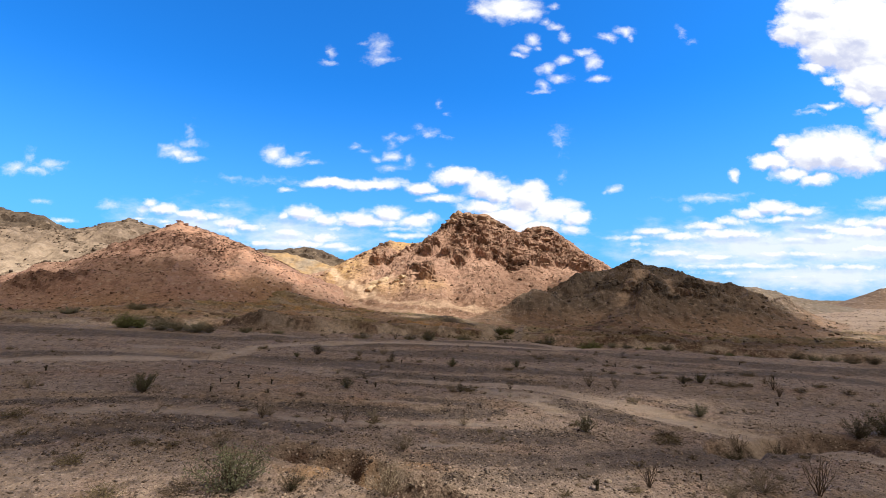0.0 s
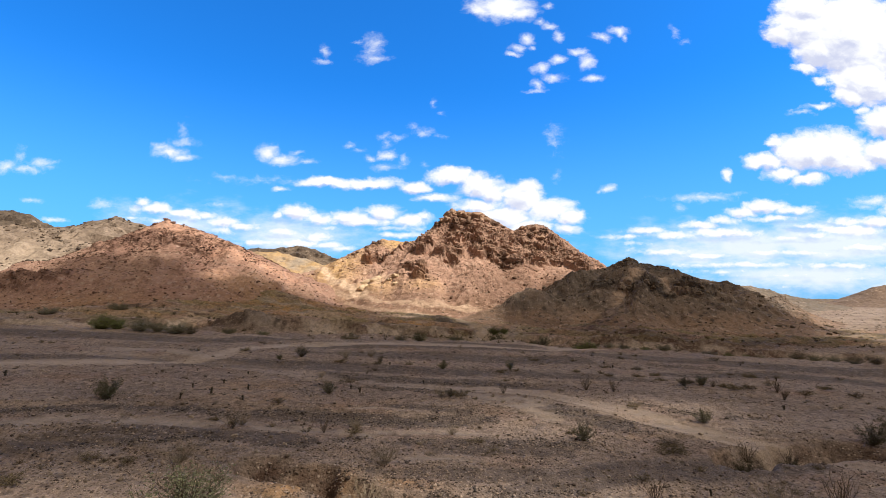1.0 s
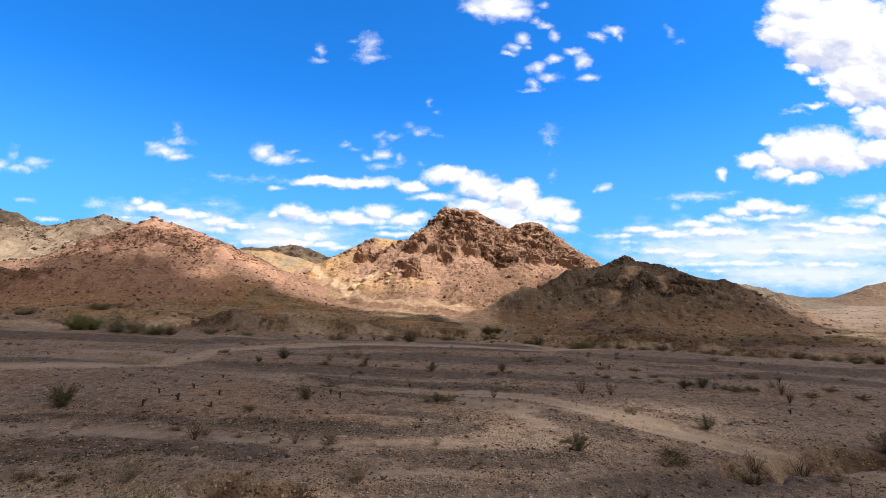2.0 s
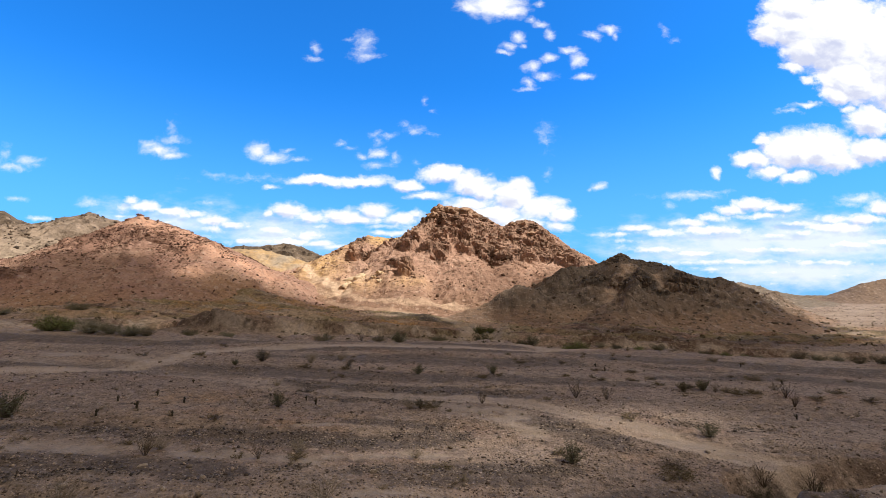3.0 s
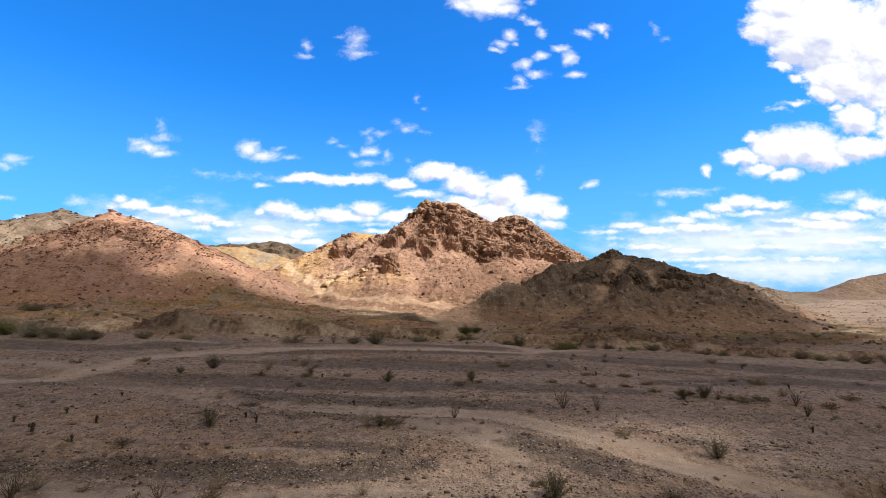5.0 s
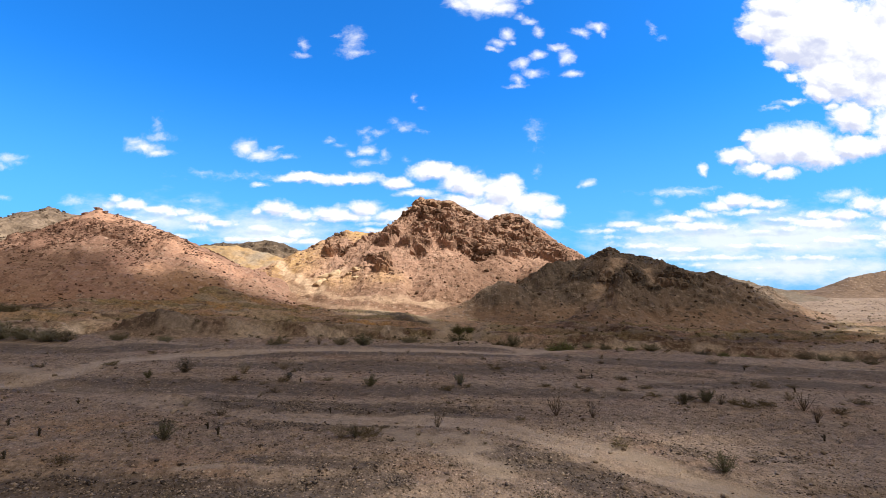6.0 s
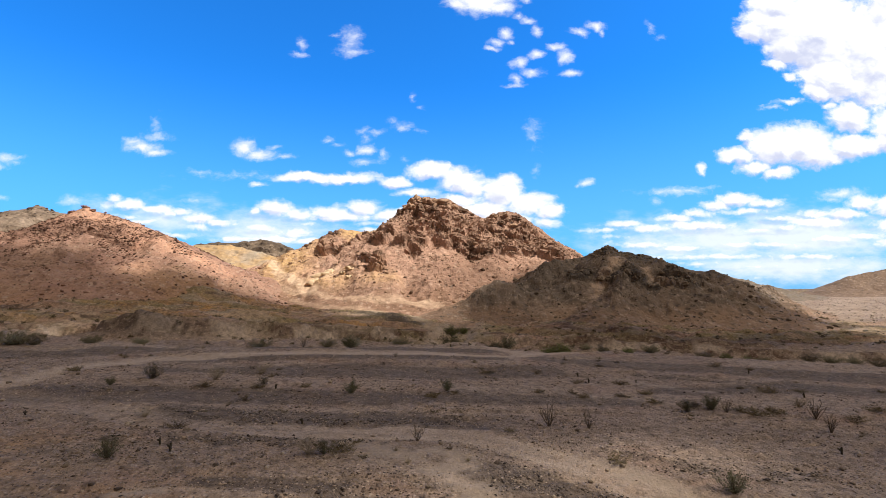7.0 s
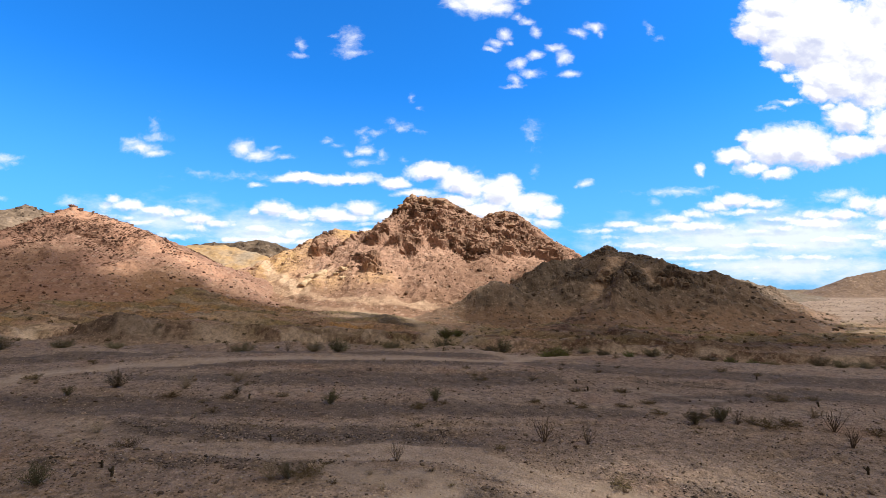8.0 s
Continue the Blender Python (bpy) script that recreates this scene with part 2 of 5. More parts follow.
    wisp = n.math("SUBTRACT", n.noise(n.vec("MULTIPLY", uv, (1.0, 2.4, 1.0)), 13.0, 6.0, 0.6), 0.5)
    edge = n.math("MULTIPLY_ADD", billow, 0.36, total)
    edge = n.math("MULTIPLY_ADD", fine, 0.8, edge)
    edge = n.math("MULTIPLY_ADD", wisp, 0.55, edge)
    cover = n.math("MAXIMUM", n.step(edge, -0.2, 0.5), n.step(n.math("MULTIPLY_ADD", wisp, 1.6, gathered(bent, VEILS)), -0.1, 1.1, 0.0, 0.8))
    shred = n.math("MULTIPLY_ADD", fine, 1.15, thin)
    shred = n.math("MULTIPLY_ADD", wisp, 0.6, shred)
    cover = n.math("MAXIMUM", cover, n.step(shred, -0.12, 1.0))
    # thin milky air near the horizon
    haze = n.step(split.outputs[2], 0.42, -0.06, 0.0, 0.85)
    body = n.math("SUBTRACT", n.noise(n.vec("MULTIPLY", bent, (1.0, 2.0, 1.0)), 11.0, 4.0, 0.5), 0.5)
    dull = n.math("MULTIPLY_ADD", body, 1.3, n.math("MULTIPLY", weight_above, 1.2))
    dull = n.math("MULTIPLY_ADD", billow, -0.5, dull)
    shade = n.math("MULTIPLY", n.step(dull, 0.1, 0.85), n.step(rise, 0.06, 0.22, 0.4, 1.0))
    white = n.mix(shade, (9.6, 9.7, 10.0, 1), (6.1, 6.5, 8.3, 1))
    white = n.mix(under, white, (2.3, 1.85, 1.4, 1))
    air = n.mix(haze, blue, (1.9, 5.0, 9.2, 1))
    colour = n.mix(cover, air, white)
    back = n.add("ShaderNodeBackground")
    n.put(back.inputs["Color"], colour)
    back.inputs["Strength"].default_value = 0.1
    n.put(n.add("ShaderNodeOutputWorld").inputs[0], back.outputs[0])


build_sky()


# ---- noise and shapes in the plan ----
PERM = np.random.RandomState(7).permutation(512) % 256


def lattice(ix, iy, seed):
    return PERM[(PERM[(ix + seed * 37) & 255] + iy) & 511 & 255] / 255.0


def bumps(x, y, seed=0):
    """Smooth noise between -1 and 1, with cells 1 wide."""
    ix, iy = np.floor(x).astype(int), np.floor(y).astype(int)
    fx, fy = x - ix, y - iy
    total = 0
    sx, sy = fx * fx * fx * (fx * (fx * 6 - 15) + 10), fy * fy * fy * (fy * (fy * 6 - 15) + 10)
    corner = []
    for dx, dy in ((0, 0), (1, 0), (0, 1), (1, 1)):
        turn = lattice(ix + dx, iy + dy, seed) * 2 * np.pi
        corner.append(np.cos(turn) * (fx - dx) + np.sin(turn) * (fy - dy))
    low = corner[0] + (corner[1] - corner[0]) * sx
    high = corner[2] + (corner[3] - corner[2]) * sx
    return 1.5 * (low + (high - low) * sy)


def layered(x, y, seed=0, octaves=4, gain=0.5):
    total, size = 0, 1.0
    for k in range(octaves):
        total = total + size * bumps(x * 2.03 ** k, y * 2.03 ** k, seed + k)
        size *= gain
    return total


def ridged(x, y, seed=0, octaves=4, gain=0.5):
    total, size = 0, 1.0
    for k in range(octaves):
        total = total + size * (1 - 2 * np.abs(bumps(x * 2.03 ** k, y * 2.03 ** k, seed + k)))
        size *= gain
    return total


def blocks(x, y, seed=0):
    """Broken rock: a random level for each cell, and the distance to the cell's crack."""
    ix, iy = np.floor(x).astype(int), np.floor(y).astype(int)
    best, second, level = np.full(x.shape, 9.0), np.full(x.shape, 9.0), np.zeros(x.shape)
    for dx in (-1, 0, 1):
        for dy in (-1, 0, 1):
            cx, cy = ix + dx, iy + dy
            px = cx + 0.15 + 0.7 * lattice(cx, cy, seed)
            py = cy + 0.15 + 0.7 * lattice(cx, cy, seed + 3)
            d = np.hypot(px - x, py - y)
            closer = d < best
            second = np.where(closer, best, np.minimum(second, d))
            level = np.where(closer, lattice(cx, cy, seed + 5), level)
            best = np.where(closer, d, best)
    return level, second - best


def smooth(a, b, v):
    u = np.clip((v - a) / (b - a), 0, 1)
    return u * u * (3 - 2 * u)


def to_line(x, y, line):
    """Distance from the plan's points to a polyline, and the line's further columns at the nearest place."""
    best = np.full(np.shape(x), 1e9)
    rest = [np.zeros(np.shape(x)) for _ in line[0][2:]]
    for p, q in zip(line, line[1:]):
        dx, dy = q[0] - p[0], q[1] - p[1]
        k = np.clip(((x - p[0]) * dx + (y - p[1]) * dy) / (dx * dx + dy * dy), 0, 1)
        d = np.hypot(x - p[0] - k * dx, y - p[1] - k * dy)
        closer = d < best
        best = np.where(closer, d, best)
        rest = [np.where(closer, a + k * (b - a), r) for r, a, b in zip(rest, p[2:], q[2:])]
    return best, rest


def ridge(x, y, line, power=1.35):
    """The tallest of a row of tents: each crest point has x, y, rise and the half width of its foot."""
    top = np.zeros(np.shape(x))
    for p, q in zip(line, line[1:]):
        dx, dy = q[0] - p[0], q[1] - p[1]
        k = np.clip(((x - p[0]) * dx + (y - p[1]) * dy) / (dx * dx + dy * dy), 0, 1)
        d = np.hypot(x - p[0] - k * dx, y - p[1] - k * dy)
        rise, foot = p[2] + k * (q[2] - p[2]), p[3] + k * (q[3] - p[3])
        top = np.maximum(top, rise * np.clip(1 - d / foot, 0, 1) ** power)
    return top


# ---- the lie of the land ----
ROAD = [(24, 69), (19.5, 67.3), (16.8, 65.6), (15.2, 63.4), (12.5, 62.4), (5.5, 61.6), (-3, 59.8), (-11.5, 57.3), (-16, 55), (-18.2, 50.2), (-19.2, 45.2), (-21.2, 42.7), (-25, 41), (-34, 38.5), (-60, 34)]
TRACK = [(-30, 45), (-18, 43.2), (-10.5, 41), (-6.5, 39.4), (-3.8, 38.5), (0.3, 38.1), (5, 38.5), (7.6, 38.3), (9.4, 37), (11.2, 35.6), (13, 34), (14.5, 32.7), (16.1, 31.3), (19, 29.5), (26, 25), (40, 14)]
HILL_ROAD = [(-31, 129), (-24.5, 124), (-17.7, 119.4), (-12.4, 117), (-8, 114.2), (-4.4, 112.5), (-0.8, 111.6), (4, 111.6), (10, 111)]
UPPER_ROAD = [(-35, 143), (-31, 138), (-28.3, 133.8), (-23.2, 127), (-19.6, 122.6), (-17, 120)]
FOOT_ROAD = [(-21, 118), (-16.9, 115), (-14, 112.7), (-9, 110.8), (-4.2, 109.4), (0.5, 107.4), (4.6, 103), (6.6, 94), (7.2, 86), (8, 79.5), (11, 73.5), (16, 66.5)]
BANKS = [([(-36, 75), (-26, 71.5), (-18, 73), (-8, 75.5), (2, 78), (9, 80)], 1.0), ([(15, 77), (28, 75.5), (40, 73.5), (56, 68), (75, 62)], 0.6), ([(-80, 70), (-58, 68), (-44, 71), (-36, 75)], 0.45)]
WASH = [(-120, 66), (-60, 62), (-43, 66), (-29, 63), (-18, 62), (-6, 67), (10, 74.5), (21, 72), (40, 70), (60, 64), (110, 56)]
GULLY = [(-7, 22.6), (-5.2, 22.2), (-3.9, 21.9), (-2.8, 20.9), (-1.3, 20.1), (0.4, 19), (2, 16), (3, 11)]
SIDE_GULLY = [(15.5, 27.3), (17.5, 28), (20, 28.8), (22.5, 29.8), (24.3, 29.4), (26, 27), (31, 25)]
RAVINE = [(9, 75), (10.5, 81), (12, 88), (13, 95)]
MOUNDS = [
    [(-31, 72.5, 0.2, 4), (-27.5, 73, 1.1, 4.5), (-24.4, 73.5, 1.4, 5), (-20, 74, 0.8, 4.5), (-12, 76, 0.3, 4), (-4, 78, 0.2, 4)],
    [(-47, 108, 1.6, 12), (-39.5, 107.5, 3.4, 13), (-34.5, 107, 4.0, 13), (-29, 107, 3.0, 12), (-22, 107, 1.6, 11)],
    [(-12, 104.5, 0.3, 7), (-5, 103, 0.7, 7), (0, 99, 0.8, 7), (5, 94, 0.5, 6)],
    [(-56, 84, 1.0, 12), (-45, 88, 2.2, 16), (-34, 90, 1.6, 14), (-22, 90, 1.2, 12)],
    [(20, 84, 0.8, 10), (30, 86, 1.6, 12), (42, 84, 1.2, 12), (55, 82, 0.8, 10)],
]


def base_z(x, y):
    return 4.2 * np.tanh(y / 75) - 2.36 * np.tanh(x / 40)


def bank_edge(x, y, line):
    """How far behind a ragged bank's edge a place lies, and how much of the bank there is."""
    lx, ly = [p[0] for p in line], [p[1] for p in line]
    behind = y + 1.3 * bumps(x / 3.5, y / 6, 25) + 0.5 * bumps(x / 1.1, y / 2, 26) - np.interp(x, lx, ly)
    return behind, smooth(lx[0] - 4, lx[0] + 1, x) * (1 - smooth(lx[-1] - 1, lx[-1] + 4, x))


def ground_z(x, y):
    x, y = np.asarray(x, float), np.asarray(y, float)
    far = np.hypot(x, y)
    z = base_z(x, y)
    near = 1 - smooth(150, 600, far)
    z = z + near * (0.08 * layered(x / 17, y / 7.5, 3, 3) + 0.045 * layered(x / 2.2, y / 1.6, 8, 3))
    level = layered(x / 26 + 3, y / 8, 12, 3)
    z = z + near * 0.1 * (smooth(-0.03, 0.03, level) + smooth(0.27, 0.32, level) + smooth(-0.35, -0.3, level)) - 0.14 * near
    for line in MOUNDS:
        z = z + ridge(x + 1.2 * bumps(x / 5, y / 5, 4), y + 1.2 * bumps(x / 5, y / 5, 5), line, 1.2) * (1 + 0.12 * layered(x / 2.5, y / 2.5, 6, 3))
    d, _ = to_line(x + 1.5 * bumps(x / 6, y / 6, 21), y + 1.5 * bumps(x / 6, y / 6, 22), WASH)
    z = z - 0.45 * np.exp(-(d / 2.2) ** 2)
    for line, deep, wide in ((GULLY, 1.0, 0.7), (SIDE_GULLY, 1.0, 0.9), (RAVINE, 0.8, 2.0)):
        d, _ = to_line(x + 0.5 * bumps(x / 1.3, y / 1.3, 31), y + 0.5 * bumps(x / 1.3, y / 1.3, 32), line)
        z = z - deep * (1 - smooth(wide * 0.5, wide * 1.5, d))
    for line, wide in ((ROAD, 1.6), (TRACK, 1.1)):
        d, _ = to_line(x, y, line)
        z = z - 0.07 * np.exp(-(d / wide) ** 4) + 0.04 * np.exp(-((d - wide * 1.25) / 0.3) ** 2)
    for line, high in BANKS:
        behind, inside = bank_edge(x, y, line)
        step = 0.35 * smooth(-0.6, -0.4, behind) + 0.65 * smooth(0.0, 0.25, behind)
        z = z + inside * high * ((step - 1) * smooth(-9, -3, behind) + 0.2 * step * (1 - smooth(1, 9, behind)))
    broken = smooth(66, 76, y) * (1 - smooth(125, 170, far))
    z = z + broken * (0.3 * ridged(x / 9, y / 6, 46, 4) + 0.4 * smooth(-0.02, 0.03, layered(x / 14, y / 5, 48, 3)) + 0.25 * smooth(0.2, 0.24, layered(x / 11, y / 4, 49, 3)) - 0.4)
    rough = smooth(-0.1, 0.5, layered(x / 6, y / 4, 40, 3))
    return z + np.where(far < 120, 0.03 * rough * layered(x / 0.45, y / 0.45, 44, 2), 0)


MAIN = [
    [(-36, 162, 12, 34), (-26, 157, 17.5, 38), (-19.8, 154, 20.2, 40), (-16.3, 152, 21.6, 42), (-11, 152, 21.2, 42), (-6.6, 152, 21.4, 42),
     (-1.3, 151, 24.3, 44), (2.2, 151, 27.8, 45), (4.8, 150, 31.2, 46), (8, 150, 31.8, 46), (11.8, 149, 31.3, 46), (15.3, 149, 30.4, 46),
     (19.2, 148, 28.6, 46), (22.2, 148, 26.8, 45), (24.2, 148, 26.3, 45), (26.5, 148, 27.8, 45), (30, 148, 28.6, 45), (33.2, 147, 27.8, 44),
     (36.4, 146, 25.2, 42), (39.2, 144, 22.5, 40), (41.9, 142, 19.7, 38), (46.4, 136, 15.8, 34)],
    [(4.8, 150, 29, 22), (-1, 138, 18.5, 17), (-4, 127, 10, 13)],
    [(26, 147, 25, 24), (24, 137, 17.5, 18), (21, 127, 9.5, 14)],
    [(12, 149, 30, 20), (12, 140, 21.5, 16), (10, 130, 12, 13)],
]
LEFT = [
    [(-125, 106, 2.5, 30), (-101, 112, 5, 34), (-93.6, 115, 7.8, 36), (-85.3, 118, 12.2, 38), (-80, 121, 15.6, 40), (-75.7, 123, 18.2, 40),
     (-71.4, 124, 20.3, 41), (-68, 125, 22, 41), (-64.7, 125, 20.8, 41), (-59.7, 124, 19.5, 41), (-55.3, 124, 18, 40),
     (-51.3, 125, 16.3, 38), (-46.1, 127, 14.0, 34), (-42.6, 130, 11.6, 30), (-37.2, 133, 8.5, 26), (-31.7, 136, 4.9, 22)],
    [(-68, 125, 20.5, 20), (-62, 112, 13, 20), (-57, 102, 7.5, 18)],
    [(-80, 121, 15, 18), (-80, 110, 9, 17)],
    [(-87, 97, 4.5, 8), (-81, 97, 7.2, 9), (-75, 97, 7.4, 9), (-68, 97, 4.6, 8)],
]
RIGHT = [
    [(36, 126, 12, 26), (42.3, 122, 14.3, 28), (44.8, 121, 15.4, 29), (47, 120, 16.5, 30), (49.3, 120, 15.5, 30), (53.3, 121, 15.2, 31),
     (58, 122, 14.6, 32), (62.4, 124, 13.4, 32), (67, 126, 12.1, 32), (73.7, 130, 11, 29), (82, 136, 9.8, 26), (92, 144, 8.6, 24), (108, 158, 5, 18)],
    [(53, 121, 14.6, 18), (48, 112, 11.6, 17), (43, 105, 8.2, 16), (38.5, 97, 4.2, 14)],
    [(62.4, 124, 13, 18), (64, 118, 9.8, 18), (67, 111, 6.4, 17), (70, 103, 3, 15)],
    [(42.3, 122, 14.3, 17), (36, 117.5, 12.2, 17), (30, 114, 10.2, 16), (24, 111, 8.2, 15), (19, 108.5, 5.8, 13), (13, 105, 3, 11)],
    [(58, 122, 14, 14), (55, 114, 10.5, 13), (52, 106, 6.5, 13), (50, 98, 3, 12)],
]
PALE = [[(-200, 158, 25, 60), (-160, 152, 27.4, 60), (-137, 150, 23.8, 58), (-126.7, 150, 23.5, 58), (-118.6, 151, 23, 56), (-112.4, 152, 23.9, 56),
         (-105.4, 152, 25.4, 55), (-98.4, 152, 26.6, 54), (-93.6, 153, 25.3, 52), (-87.4, 155, 23.3, 50), (-74, 160, 17, 46)]]
CRAG = [[(-300, 240, 40, 80), (-230, 220, 44, 70), (-197, 215, 42, 66), (-190, 215, 39.6, 64), (-181, 217, 38, 62), (-173, 220, 33.8, 60), (-150, 232, 26, 60)]]
YELLOW = [[(-100, 196, 19, 46), (-69, 190, 19.5, 46), (-62, 190, 19.6, 46), (-53.5, 190, 18, 45), (-43.4, 185, 15, 42), (-35.9, 180, 12.6, 40), (-22, 172, 10, 36)]]
FAR_PEAK = [[(-150, 288, 26, 70), (-108.8, 290, 30, 70), (-96, 292, 30.8, 70), (-81.3, 294, 32.8, 70), (-69.6, 296, 29.2, 66), (-59, 300, 24, 62), (-30, 306, 16, 56)]]
FAR_RANGE = [[(85, 186, 13, 34), (102, 200, 16.4, 36), (136, 240, 15.2, 38), (171.6, 280, 14.1, 42), (200.7, 310, 14.6, 46), (232, 340, 11.5, 46), (272, 380, 8.4, 44), (330, 440, 4.6, 40)]]
EDGE_HILL = [[(308, 398, 2, 20), (323, 392, 3.8, 26), (337, 387, 10.4, 36), (348, 385, 16.5, 44), (367, 383, 20, 52), (418, 378, 29, 70), (572, 387, 40, 100)]]
HORIZON = [[(330, 600, 3.6, 60), (450, 620, 6.4, 60), (560, 600, 5.6, 60), (660, 560, 6.0, 60)]]


# ---- materials ----
def material(name):
    m = bpy.data.materials.new(name)
    m.use_nodes = True
    m.node_tree.nodes.clear()
    return m, Nodes(m.node_tree)


def finish(n, colour, rough=0.9, bump=None, strength=0.5, distance=0.1, specular=0.25):
    shader = n.add("ShaderNodeBsdfPrincipled")
    n.put(shader.inputs["Base Color"], colour)
    n.put(shader.inputs["Roughness"], rough)
    shader.inputs["Specular IOR Level"].default_value = specular
    if bump is not None:
        relief = n.add("ShaderNodeBump")
        relief.inputs["Strength"].default_value, relief.inputs["Distance"].default_value = strength, distance
        n.put(relief.inputs["Height"], bump)
        n.put(shader.inputs["Normal"], relief.outputs[0])
    n.put(n.add("ShaderNodeOutputMaterial").inputs[0], shader.outputs[0])
    return shader


def attribute(n, name):
    node = n.add("ShaderNodeAttribute")
    node.attribute_name = name
    return node.outputs["Fac"]


def place(n):
    return n.add("ShaderNodeTexCoord").outputs["Object"]


def rgb(r, g, b):
    return (r, g, b, 1.0)


def hill_material(name, soil, other, rock, dark, stone=2.2, tint=None, low=rgb(0.4, 0.26, 0.105)):
    """Slope of soil and scree, with bare rock where the mesh says crag, and a second soil where it says tint."""
    m, n = material(name)
    p = place(n)
    broad = n.noise(p, 0.07, 4.0, 0.6)
    middle = n.noise(p, 0.42, 6.0, 0.68)
    fine = n.noise(p, stone, 6.0, 0.75)
    colour = n.mix(n.step(broad, 0.38, 0.62), soil, other)
    loose = 1.0
    if tint:
        loose = n.math("MULTIPLY_ADD", n.math("MAXIMUM", attribute(n, "tint"), attribute(n, "pale")), -0.75, 1.0)
        colour = n.mix(n.math("MULTIPLY", attribute(n, "tint"), n.step(middle, 0.25, 0.5)), colour, tint)
    colour = n.mix(n.math("MULTIPLY", attribute(n, "ochre"), n.step(middle, 0.3, 0.55, 0.35, 1.0)), colour, low)
    colour = n.mix(n.step(middle, 0.46, 0.66, 0.0, 0.6), colour, rock)
    # loose stones: light and dark specks at two sizes
    for scale, share, strength in ((stone * 0.55, 0.74, 0.65), (stone * 1.5, 0.7, 0.4)):
        cells = n.add("ShaderNodeTexVoronoi")
        cells.inputs["Scale"].default_value = scale
        n.put(cells.inputs["Vector"], p)
        speck = n.add("ShaderNodeSeparateColor")
        n.put(speck.inputs[0], cells.outputs["Color"])
        core = n.step(cells.outputs["Distance"], 0.5, 0.25)
        colour = n.mix(n.math("MULTIPLY", n.math("MULTIPLY", n.step(speck.outputs[0], share, share + 0.1), n.math("MULTIPLY", core, loose)), strength), colour, dark)
        colour = n.mix(n.math("MULTIPLY", n.math("MULTIPLY", n.step(speck.outputs[1], 0.75, 0.85), core), 0.5), colour,
                       n.mix(0.55, soil, rgb(0.66, 0.52, 0.42)))
    # desert varnish on bare rock, in patches
    crag = attribute(n, "crag")
    varnish = n.noise(p, 0.9, 6.0, 0.72)
    rocky = n.mix(n.step(varnish, 0.4, 0.6), n.mix(0.15, rock, dark), n.mix(0.8, rock, dark))
    rocky = n.mix(n.step(n.noise(p, 0.28, 4.0, 0.6), 0.56, 0.66, 0.0, 0.6), rocky, n.mix(0.4, soil, rock))
    broken = n.math("MULTIPLY", crag, n.step(n.math("ADD", n.math("MULTIPLY", fine, 0.5), n.math("MULTIPLY", middle, 0.5)), 0.38, 0.58))
    colour = n.mix(n.math("MULTIPLY", broken, loose), colour, rocky)
    colour = n.mix(n.math("MULTIPLY", attribute(n, "pale"), n.step(middle, 0.3, 0.7, 1.0, 0.65)), colour, rgb(0.68, 0.5, 0.36))
    colour = n.mix(0.28, colour, n.mix(n.step(fine, 0.25, 0.75), rgb(0.2, 0.2, 0.2), rgb(0.8, 0.8, 0.8)), "OVERLAY")
    height = n.math("ADD", fine, n.math("MULTIPLY", core, 0.35))
    finish(n, colour, 0.95, height, 0.7, 0.26)
    return m


